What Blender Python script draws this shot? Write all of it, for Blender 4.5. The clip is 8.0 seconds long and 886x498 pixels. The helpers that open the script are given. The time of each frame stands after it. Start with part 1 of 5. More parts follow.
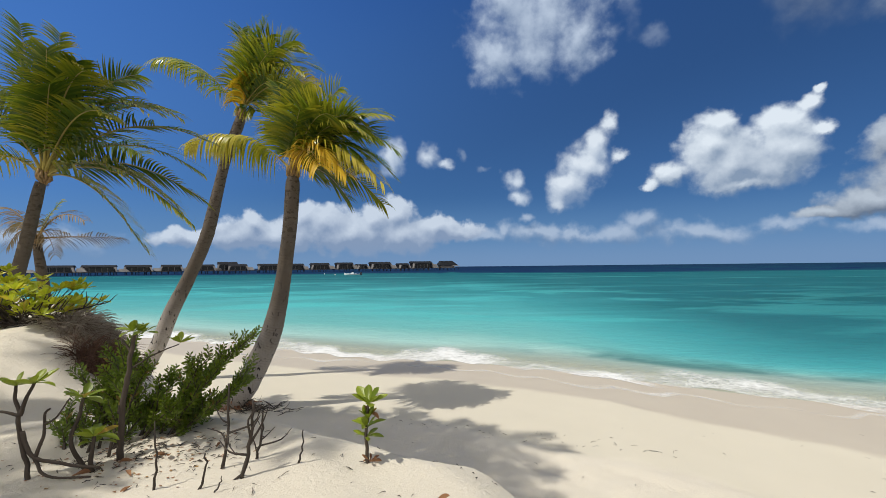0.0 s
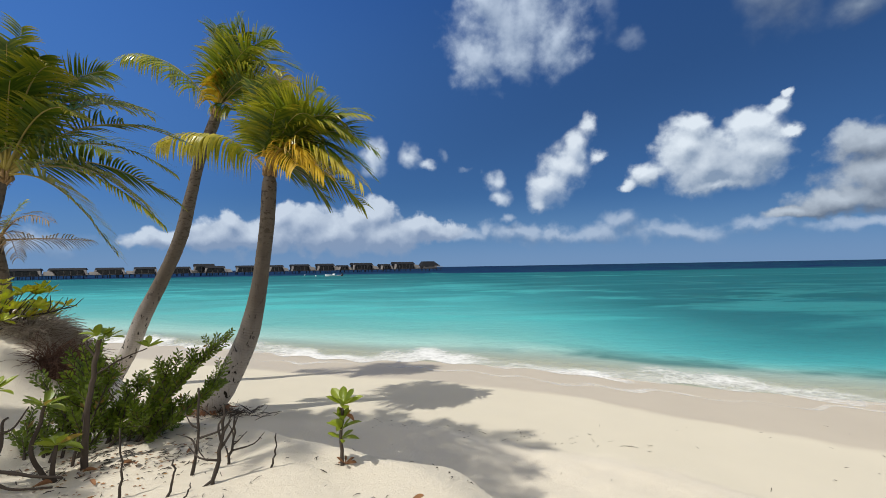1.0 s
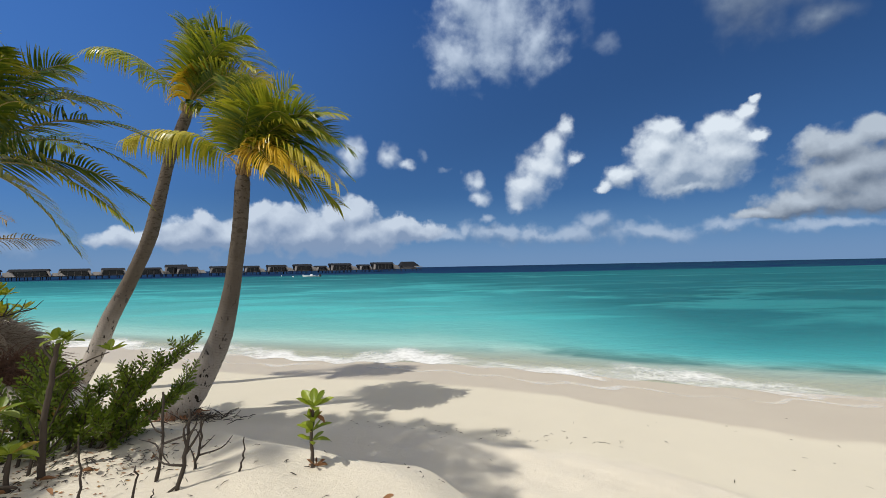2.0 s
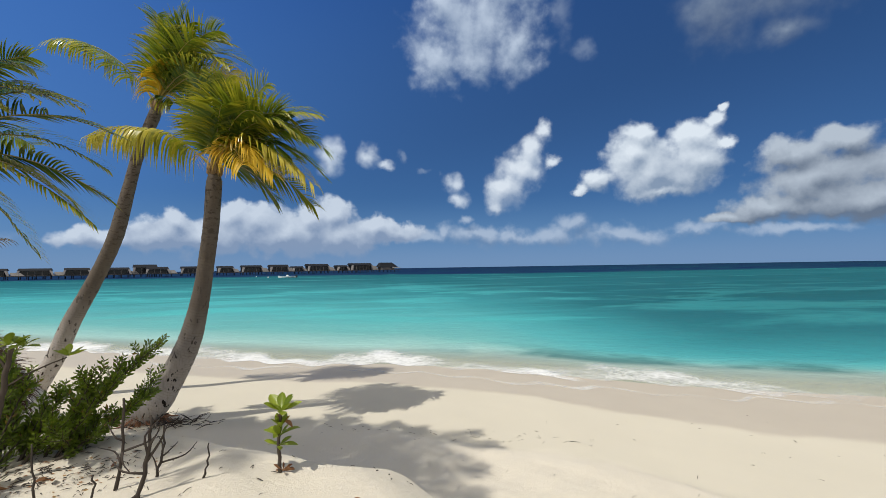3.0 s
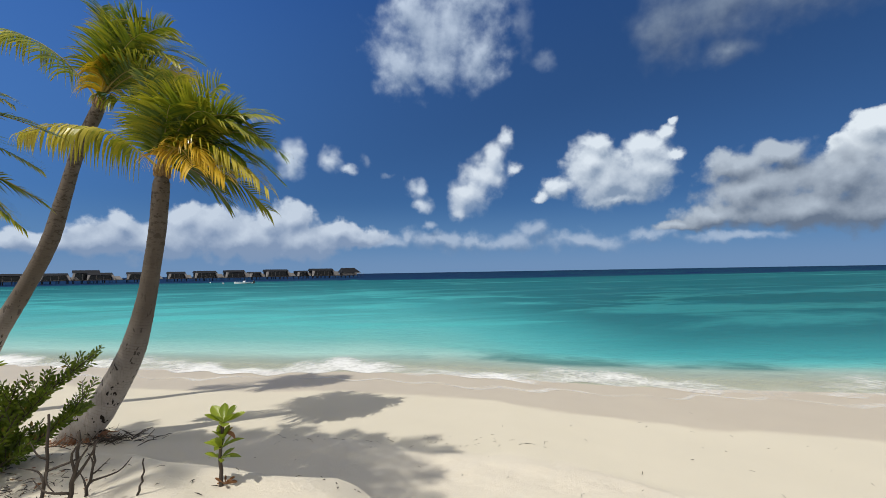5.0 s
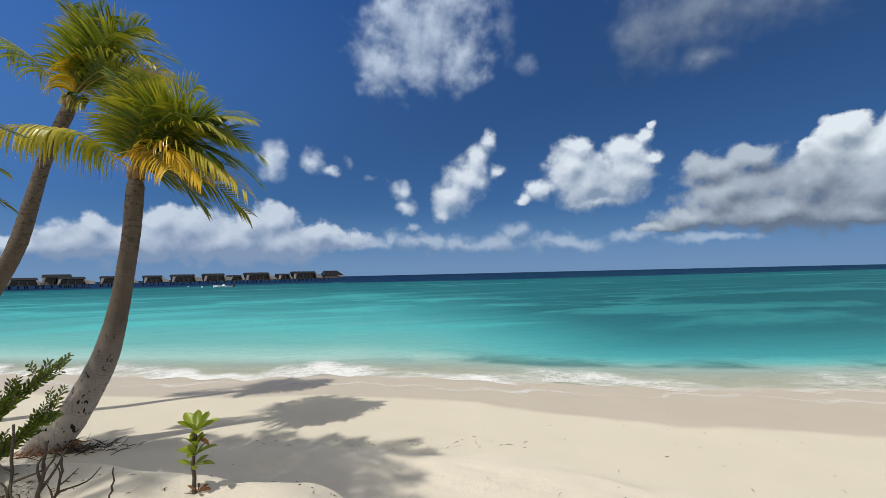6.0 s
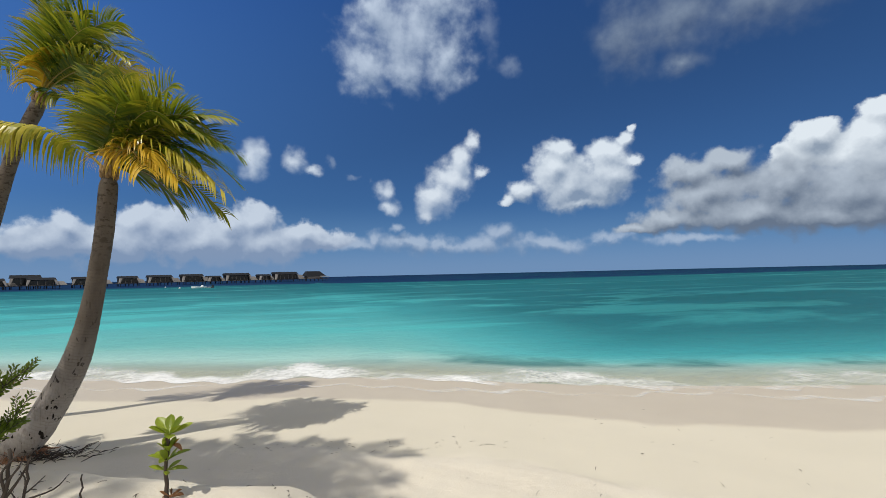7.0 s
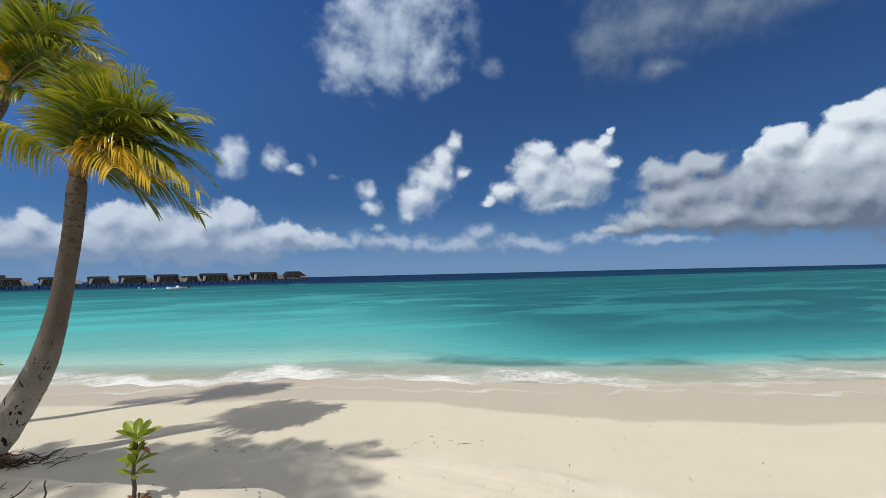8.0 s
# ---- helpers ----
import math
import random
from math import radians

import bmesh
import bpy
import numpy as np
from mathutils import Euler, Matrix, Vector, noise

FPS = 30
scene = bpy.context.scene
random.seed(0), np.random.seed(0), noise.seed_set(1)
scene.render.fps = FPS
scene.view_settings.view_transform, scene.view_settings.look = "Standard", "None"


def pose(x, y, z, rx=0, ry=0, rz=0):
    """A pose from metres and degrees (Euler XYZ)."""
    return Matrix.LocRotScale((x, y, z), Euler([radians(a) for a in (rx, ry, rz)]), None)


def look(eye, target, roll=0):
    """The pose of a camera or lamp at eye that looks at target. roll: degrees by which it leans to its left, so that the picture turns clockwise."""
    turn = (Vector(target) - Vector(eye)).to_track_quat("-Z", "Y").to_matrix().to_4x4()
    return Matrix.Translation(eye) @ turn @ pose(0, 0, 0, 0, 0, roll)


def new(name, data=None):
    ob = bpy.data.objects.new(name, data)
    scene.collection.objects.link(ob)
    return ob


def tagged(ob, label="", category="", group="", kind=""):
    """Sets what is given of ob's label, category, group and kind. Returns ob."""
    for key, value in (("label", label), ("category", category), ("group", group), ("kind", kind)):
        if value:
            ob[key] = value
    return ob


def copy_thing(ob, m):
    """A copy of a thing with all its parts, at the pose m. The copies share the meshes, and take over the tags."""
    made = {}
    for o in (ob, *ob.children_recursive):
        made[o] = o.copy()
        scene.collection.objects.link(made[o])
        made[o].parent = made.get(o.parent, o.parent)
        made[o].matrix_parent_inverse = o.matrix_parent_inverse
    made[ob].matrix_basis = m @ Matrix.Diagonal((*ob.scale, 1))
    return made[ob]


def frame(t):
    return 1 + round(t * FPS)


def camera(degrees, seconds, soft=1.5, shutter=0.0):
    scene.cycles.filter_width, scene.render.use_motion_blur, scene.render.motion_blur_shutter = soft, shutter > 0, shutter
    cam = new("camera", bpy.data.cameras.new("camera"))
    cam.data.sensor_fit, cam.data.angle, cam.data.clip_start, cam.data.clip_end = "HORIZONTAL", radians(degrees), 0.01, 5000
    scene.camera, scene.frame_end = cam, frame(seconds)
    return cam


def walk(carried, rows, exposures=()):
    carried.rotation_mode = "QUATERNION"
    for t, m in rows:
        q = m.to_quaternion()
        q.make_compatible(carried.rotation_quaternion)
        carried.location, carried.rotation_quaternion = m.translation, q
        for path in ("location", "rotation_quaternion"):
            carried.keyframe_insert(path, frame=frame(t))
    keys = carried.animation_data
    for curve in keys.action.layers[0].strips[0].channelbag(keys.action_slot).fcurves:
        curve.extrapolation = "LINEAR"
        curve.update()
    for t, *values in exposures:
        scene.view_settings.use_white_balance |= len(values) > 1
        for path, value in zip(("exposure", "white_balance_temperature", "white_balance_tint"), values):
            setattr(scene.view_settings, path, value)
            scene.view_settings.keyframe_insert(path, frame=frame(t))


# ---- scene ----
cam = camera(93.2, 8.0, 0.8)
PATH = [
    (0, (0.04, 0.043, 3.606), (0.049, 2.041, 3.689), -0.6),
    (0.5, (0.075, 0.009, 3.618), (0.125, 2.006, 3.7), -0.9),
    (1, (0.091, 0.038, 3.603), (0.186, 2.034, 3.687), -1.0),
    (1.5, (0.118, 0.031, 3.599), (0.26, 2.024, 3.683), -1.1),
    (3, (0.205, -0.026, 3.622), (0.498, 1.951, 3.709), -0.9),
    (3.5, (0.236, -0.043, 3.626), (0.575, 1.926, 3.72), -0.8),
    (4, (0.257, -0.056, 3.628), (0.641, 1.904, 3.726), -0.9),
    (4.5, (0.276, -0.071, 3.629), (0.701, 1.881, 3.733), -0.9),
    (6, (0.35, -0.163, 3.649), (0.889, 1.759, 3.767), -1.3),
    (6.5, (0.366, -0.176, 3.651), (0.943, 1.735, 3.77), -1.4),
    (7, (0.387, -0.214, 3.664), (1.001, 1.686, 3.783), -1.3),
    (7.5, (0.393, -0.217, 3.656), (1.045, 1.67, 3.779), -1.1),
    (8, (0.439, -0.296, 3.678), (1.133, 1.576, 3.796), -1.3),
]
walk(cam, [(t, look(eye, target, roll)) for t, eye, target, roll in PATH], [(0.0, -0.16), (4.0, -0.2), (8.0, -0.23)])

# ---- light ----
SUN_TO = Vector((-0.43, -0.29, 1.0)).normalized()
SUN_EL = math.asin(SUN_TO.z)
SUN_AZ = math.atan2(SUN_TO.x, SUN_TO.y)
sun_data = bpy.data.lights.new("sun", "SUN")
sun_data.energy, sun_data.angle, sun_data.color = 4.05, radians(0.6), (1.0, 0.95, 0.86)
sun = new("sun", sun_data)
sun.matrix_world = look((0, 0, 60), Vector((0, 0, 60)) - SUN_TO)


# ---- node helpers ----
class Nodes:
    """Short calls to build a node tree."""

    def __init__(self, tree):
        self.tree = tree
        tree.nodes.clear()

    def add(self, kind, **props):
        n = self.tree.nodes.new(kind)
        for k, v in props.items():
            if k == "operation":
                n.operation = v
            elif k == "blend_type":
                n.blend_type = v
            elif k == "data_type":
                n.data_type = v
            elif k == "attribute_name":
                n.attribute_name = v
            elif k == "clamp":
                n.use_clamp = v
            elif k == "feature":
                n.feature = v
            elif k == "noise_dimensions":
                n.noise_dimensions = v
        return n

    def put(self, socket, value):
        if isinstance(value, bpy.types.NodeSocket):
            self.tree.links.new(value, socket)
        else:
            socket.default_value = value

    def math(self, op, a, b=0.0, c=0.0, clamp=False):
        n = self.add("ShaderNodeMath", operation=op, clamp=clamp)
        for i, v in enumerate((a, b, c)):
            self.put(n.inputs[i], v)
        return n.outputs[0]

    def vec(self, op, a, b=(0, 0, 0), scale=None):
        n = self.add("ShaderNodeVectorMath", operation=op)
        self.put(n.inputs[0], a)
        self.put(n.inputs[1], b)
        if scale is not None:
            self.put(n.inputs[3], scale)
        return n.outputs[1] if op in ("DOT_PRODUCT", "LENGTH", "DISTANCE") else n.outputs[0]

    def ramp(self, value, lo, hi, out_lo=0.0, out_hi=1.0, smooth=False):
        n = self.add("ShaderNodeMapRange")
        n.interpolation_type = "SMOOTHSTEP" if smooth else "LINEAR"
        for i, v in enumerate((value, lo, hi, out_lo, out_hi)):
            self.put(n.inputs[i], v)
        return n.outputs[0]

    def mix(self, fac, a, b, blend="MIX"):
        n = self.add("ShaderNodeMix", data_type="RGBA", blend_type=blend)
        self.put(n.inputs[0], fac)
        self.put(n.inputs[6], a if isinstance(a, bpy.types.NodeSocket) else (*a, 1))
        self.put(n.inputs[7], b if isinstance(b, bpy.types.NodeSocket) else (*b, 1))
        return n.outputs[2]

    def noise(self, vector, scale, detail=4.0, rough=0.5, distortion=0.0, dims="3D"):
        n = self.add("ShaderNodeTexNoise", noise_dimensions=dims)
        if vector is not None:
            self.put(n.inputs["Vector"], vector)
        n.inputs["Scale"].default_value = scale
        n.inputs["Detail"].default_value = detail
        n.inputs["Roughness"].default_value = rough
        n.inputs["Distortion"].default_value = distortion
        return n.outputs[0]

    def voronoi(self, vector, scale, feature="F1"):
        n = self.add("ShaderNodeTexVoronoi", feature=feature)
        self.put(n.inputs["Vector"], vector)
        n.inputs["Scale"].default_value = scale
        return n.outputs[0]

    def noise_vec(self, vector, scale):
        n = self.add("ShaderNodeTexNoise")
        self.put(n.inputs["Vector"], vector)
        n.inputs["Scale"].default_value = scale
        return n.outputs[1]

    def colors(self, value, stops):
        n = self.add("ShaderNodeValToRGB")
        self.put(n.inputs[0], value)
        e = n.color_ramp.elements
        while len(e) < len(stops):
            e.new(0.5)
        for k, (at, col) in zip(e, stops):
            k.position, k.color = at, (*col, 1)
        return n.outputs[0]

    def bump(self, height, strength, distance):
        n = self.add("ShaderNodeBump")
        n.inputs["Strength"].default_value = strength
        n.inputs["Distance"].default_value = distance
        self.put(n.inputs["Height"], height)
        return n.outputs[0]

    def principled(self, color, rough=0.6, normal=None, spec=0.5, metal=0.0):
        n = self.add("ShaderNodeBsdfPrincipled")
        self.put(n.inputs["Base Color"], color if isinstance(color, bpy.types.NodeSocket) else (*color, 1))
        self.put(n.inputs["Roughness"], rough)
        n.inputs["Specular IOR Level"].default_value = spec
        n.inputs["Metallic"].default_value = metal
        if normal is not None:
            self.put(n.inputs["Normal"], normal)
        return n.outputs[0]

    def blend(self, fac, a, b):
        n = self.add("ShaderNodeMixShader")
        self.put(n.inputs[0], fac)
        self.tree.links.new(a, n.inputs[1])
        self.tree.links.new(b, n.inputs[2])
        return n.outputs[0]

    def position(self):
        return self.add("ShaderNodeNewGeometry").outputs["Position"]

    def local(self):
        return self.add("ShaderNodeTexCoord").outputs["Object"]

    def island(self):
        return self.add("ShaderNodeNewGeometry").outputs["Random Per Island"]

    def each(self):
        return self.add("ShaderNodeObjectInfo").outputs["Random"]

    def stretch(self, vector, s):
        return self.vec("MULTIPLY", vector, s)

    def out(self, shader, kind="ShaderNodeOutputMaterial"):
        n = self.add(kind)
        self.tree.links.new(shader, n.inputs[0])


def material(name):
    m = bpy.data.materials.new(name)
    m.use_nodes = True
    return m, Nodes(m.node_tree)


# ---- sky: clear tropical blue with cumulus ----
# each cloud a heap of rounded masses: azimuth, height, half width, half height, in degrees
TALL = [(17.1, 10.3, 2.8, 2.9), (19.1, 12.7, 3.0, 2.9), (20.7, 15.3, 1.9, 2.2), (22.2, 17.6, 1.2, 1.3), (23.4, 13.9, 1.1, 1.0), (16.1, 8.0, 1.7, 1.1)]
BROAD = [(35.8, 11.1, 5.2, 3.5), (33.3, 13.4, 3.3, 3.1), (40.5, 12.2, 2.9, 3.4), (34.2, 15.8, 2.0, 1.4), (40.0, 14.5, 2.6, 1.8), (41.9, 16.3, 1.2, 1.0), (42.9, 17.4, 0.7, 0.6), (28.7, 10.6, 2.4, 1.5), (27.0, 9.6, 1.2, 0.7), (43.1, 13.6, 1.1, 0.7), (36.1, 8.8, 4.3, 1.0)]
PUFFS = [(-1.7, 14.7, 1.8, 1.5), (0.4, 13.8, 1.5, 0.7), (9.8, 11.3, 1.5, 1.6), (10.5, 9.2, 1.7, 1.1), (-6.4, 14.7, 1.6, 2.8)]
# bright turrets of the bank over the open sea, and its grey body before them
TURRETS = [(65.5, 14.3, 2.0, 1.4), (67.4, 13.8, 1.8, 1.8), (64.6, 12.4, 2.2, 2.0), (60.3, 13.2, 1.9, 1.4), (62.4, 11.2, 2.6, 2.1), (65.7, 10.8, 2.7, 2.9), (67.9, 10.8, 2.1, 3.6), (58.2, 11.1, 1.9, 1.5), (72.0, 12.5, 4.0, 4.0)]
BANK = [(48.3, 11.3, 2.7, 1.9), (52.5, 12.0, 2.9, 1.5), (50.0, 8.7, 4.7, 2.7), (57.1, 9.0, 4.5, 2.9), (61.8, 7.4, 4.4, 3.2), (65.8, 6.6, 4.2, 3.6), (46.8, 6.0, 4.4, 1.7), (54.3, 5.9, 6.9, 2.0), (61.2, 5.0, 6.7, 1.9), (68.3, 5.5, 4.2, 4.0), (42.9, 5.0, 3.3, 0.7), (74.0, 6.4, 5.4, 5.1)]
# low bank behind the villas
LOW_BANK = [(-6.1, 7.4, 2.5, 2.0), (-9.0, 6.4, 2.7, 2.2), (-18.4, 6.9, 2.2, 1.6), (-15.4, 6.2, 3.7, 2.3), (-24.5, 5.9, 1.7, 1.4), (-26.3, 4.2, 3.4, 1.9), (-21.2, 4.2, 4.8, 2.3), (-12.3, 4.2, 6.4, 2.6), (-4.8, 4.4, 5.6, 2.5), (-0.4, 5.4, 3.0, 1.5), (2.5, 5.0, 3.0, 1.4), (-31.1, 3.7, 3.3, 1.1)]
# high thin cumulus, their grey undersides towards us
HIGH = [(13.6, 30.2, 9.0, 6.0), (7.9, 26.6, 4.4, 3.8), (18.8, 27.3, 3.8, 4.2), (13.0, 26.5, 4.0, 3.0), (9.7, 32.7, 4.2, 3.5), (17.6, 34.1, 6.8, 3.4), (14.5, 38.4, 10.3, 4.1)]
HIGH_GREY = [(42.6, 27.4, 4.2, 4.6), (48.6, 28.2, 7.2, 4.4), (56.1, 27.4, 7.4, 3.6), (62.6, 27.0, 6.5, 3.0), (54.2, 31.9, 14.0, 4.4), (48.5, 23.4, 2.6, 1.6)]
# low hazy band and wisps
HAZY = [(18.0, 3.6, 8.0, 1.5), (31.0, 3.8, 6.0, 1.6), (8.7, 5.2, 1.4, 1.5), (11.2, 6.4, 1.1, 0.8), (16.4, 4.1, 1.2, 0.8), (25.9, 5.7, 2.0, 1.6), (23.2, 3.9, 4.5, 1.4), (13.3, 4.4, 6.2, 1.2), (5.6, 4.3, 4.6, 1.2), (33.7, 3.4, 4.4, 1.2), (39.5, 4.2, 3.5, 1.0), (48.5, 3.5, 5.4, 0.7), (-44.0, 3.0, 7.6, 1.6), (-56.0, 4.0, 8.0, 2.0)]
WISPS = [(5.7, 12.9, 1.1, 0.4), (3.0, 15.0, 0.6, 1.0), (27.7, 26.5, 1.7, 1.2), (25.0, 31.0, 1.6, 3.6)]


def sky():
    world = bpy.data.worlds.new("sky")
    world.use_nodes = True
    scene.world = world
    n = Nodes(world.node_tree)
    air = n.add("ShaderNodeTexSky")
    air.sky_type = "NISHITA"
    air.sun_disc = False
    air.sun_elevation, air.sun_rotation = SUN_EL, SUN_AZ
    air.altitude, air.air_density, air.dust_density, air.ozone_density = 10, 1.0, 0.6, 2.5
    ray = n.add("ShaderNodeTexCoord").outputs["Generated"]
    split = n.add("ShaderNodeSeparateXYZ")
    n.put(split.inputs[0], ray)
    az = n.math("MULTIPLY", n.math("ARCTAN2", split.outputs[0], split.outputs[1]), 180 / math.pi)
    el = n.math("MULTIPLY", n.math("ARCSINE", split.outputs[2]), 180 / math.pi)
    flat = n.add("ShaderNodeCombineXYZ")
    n.put(flat.inputs[0], az)
    n.put(flat.inputs[1], el)

    # billows of three sizes shift the outline
    def billowed(way, where, much):
        wob = n.add("ShaderNodeTexNoise")
        n.put(wob.inputs["Vector"], way)
        wob.inputs["Scale"].default_value, wob.inputs["Detail"].default_value, wob.inputs["Roughness"].default_value = 17.0, 5.0, 0.55
        shift = n.vec("SCALE", n.vec("SUBTRACT", wob.outputs[1], (0.5, 0.5, 0.5)), scale=much)
        return n.vec("MULTIPLY", n.vec("ADD", where, shift), (1, 1, 0))

    TOWARDS_SUN = (-0.010, 0.0, 0.022)
    above = n.vec("ADD", ray, TOWARDS_SUN)
    place = billowed(ray, flat.outputs[0], 3.0)
    place_up = billowed(above, n.vec("ADD", flat.outputs[0], (-0.6, 1.3, 0)), 3.0)
    fine = n.noise(ray, 26.0, 7.0, 0.56)
    fine_up = n.noise(above, 26.0, 5.0, 0.5)
    mottle = n.noise(ray, 11.0, 4.0, 0.5)
    cell = n.add("ShaderNodeTexVoronoi", feature="SMOOTH_F1")
    n.put(cell.inputs["Vector"], n.vec("ADD", ray, n.vec("SCALE", n.vec("SUBTRACT", n.noise_vec(ray, 40.0), (0.5, 0.5, 0.5)), scale=0.02)))
    cell.inputs["Scale"].default_value, cell.inputs["Detail"].default_value, cell.inputs["Smoothness"].default_value = 30.0, 1.0, 0.6
    heap = n.math("SUBTRACT", 0.5, cell.outputs[0])

    def mass(where, group):
        least = None
        for a, e, ra, re in group:
            d = n.vec("MULTIPLY", n.vec("SUBTRACT", where, (a, e, 0)), (1 / ra, 1 / re, 0))
            q = n.vec("LENGTH", d)
            least = q if least is None else n.math("SMOOTH_MIN", least, q, 0.55)
        return n.math("SUBTRACT", 1.22, least)

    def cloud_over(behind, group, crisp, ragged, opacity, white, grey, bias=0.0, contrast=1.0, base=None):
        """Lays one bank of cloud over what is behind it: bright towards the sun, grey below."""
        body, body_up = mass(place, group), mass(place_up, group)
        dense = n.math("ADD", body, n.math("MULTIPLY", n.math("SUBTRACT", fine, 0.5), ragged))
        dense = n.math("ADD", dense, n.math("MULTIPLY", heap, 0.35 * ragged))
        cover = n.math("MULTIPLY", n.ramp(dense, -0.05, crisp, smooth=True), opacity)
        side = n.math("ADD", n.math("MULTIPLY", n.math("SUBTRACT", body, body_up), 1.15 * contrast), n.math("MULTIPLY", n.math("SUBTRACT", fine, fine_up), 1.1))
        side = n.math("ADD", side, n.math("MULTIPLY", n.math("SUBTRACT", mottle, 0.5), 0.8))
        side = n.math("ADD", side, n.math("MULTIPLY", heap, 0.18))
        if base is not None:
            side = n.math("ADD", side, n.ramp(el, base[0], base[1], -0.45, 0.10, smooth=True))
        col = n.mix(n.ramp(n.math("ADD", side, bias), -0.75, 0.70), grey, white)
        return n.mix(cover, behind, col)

    # deepest blue square to the sun, pale haze over the sea
    square = n.ramp(n.vec("DOT_PRODUCT", ray, tuple(SUN_TO)), -0.15, 0.6, 0.66, 1.5, smooth=True)
    blue = n.vec("SCALE", n.mix(1.0, air.outputs[0], n.mix(n.ramp(square, 0.62, 1.2), (0.36, 0.66, 1.04), (0.34, 0.66, 1.12)), "MULTIPLY"), scale=n.math("MULTIPLY", square, 0.093))
    blue = n.mix(n.math("MULTIPLY", n.ramp(el, 2.0, 34.0, 0.75, 0.0), n.ramp(square, 0.70, 1.15, 0.4, 1.0)), blue, (0.112, 0.278, 0.66))
    blue = n.mix(n.ramp(el, 0.0, 10.0, 0.85, 0.0, smooth=True), blue, (0.205, 0.375, 0.665))
    air_haze = (0.26, 0.40, 0.63)
    view = cloud_over(blue, HIGH_GREY, 1.3, 0.75, 0.88, (0.34, 0.41, 0.53), (0.15, 0.20, 0.31), -0.10)
    view = cloud_over(view, HIGH, 1.05, 1.2, 0.90, (0.82, 0.90, 1.04), (0.28, 0.37, 0.54), 0.06)
    view = cloud_over(view, WISPS, 1.0, 1.2, 0.30, (0.60, 0.68, 0.82), (0.36, 0.44, 0.60))
    view = cloud_over(view, HAZY, 1.0, 1.3, 0.66, (0.72, 0.80, 0.94), (0.26, 0.35, 0.52), 0.0)
    view = cloud_over(view, LOW_BANK, 0.38, 1.0, 0.93, (0.86, 0.92, 1.03), (0.34, 0.43, 0.61), -0.06, 1.0, (2.6, 6.5))
    view = cloud_over(view, PUFFS, 1.1, 1.0, 0.92, (0.92, 0.98, 1.08), (0.45, 0.56, 0.74), 0.08)
    view = cloud_over(view, TALL, 0.80, 0.9, 0.97, (1.02, 1.06, 1.13), (0.38, 0.48, 0.66), 0.04, 1.0, (7.0, 13.0))
    view = cloud_over(view, BROAD, 0.60, 0.9, 0.98, (1.06, 1.10, 1.16), (0.34, 0.43, 0.58), 0.04, 1.0, (7.5, 14.0))
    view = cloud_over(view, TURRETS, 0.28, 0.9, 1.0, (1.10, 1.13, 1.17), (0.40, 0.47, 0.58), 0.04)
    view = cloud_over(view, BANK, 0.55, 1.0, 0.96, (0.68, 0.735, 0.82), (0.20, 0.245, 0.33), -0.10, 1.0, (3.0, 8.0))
    view = n.mix(n.ramp(el, 0.2, 4.0, 0.65, 0.0, smooth=True), view, air_haze)
    view = n.mix(1.0, view, (0.94, 1.0, 1.04), "MULTIPLY")
    # unseen cumulus added overhead and behind, over the sky's rest; warm fill for shadows
    beyond = n.math("MAXIMUM", n.math("MAXIMUM", n.ramp(az, 82.0, 95.0), n.ramp(az, -62.0, -75.0)), n.ramp(el, 40.0, 48.0))
    rest = n.math("MULTIPLY", n.ramp(n.noise(ray, 4.2, 7.0, 0.6), 0.36, 0.50, smooth=True), beyond)
    view = n.mix(rest, view, (0.96, 0.92, 0.85))
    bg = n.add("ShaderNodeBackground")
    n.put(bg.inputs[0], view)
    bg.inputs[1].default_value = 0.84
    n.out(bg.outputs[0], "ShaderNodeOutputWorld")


sky()

# ---- materials ----


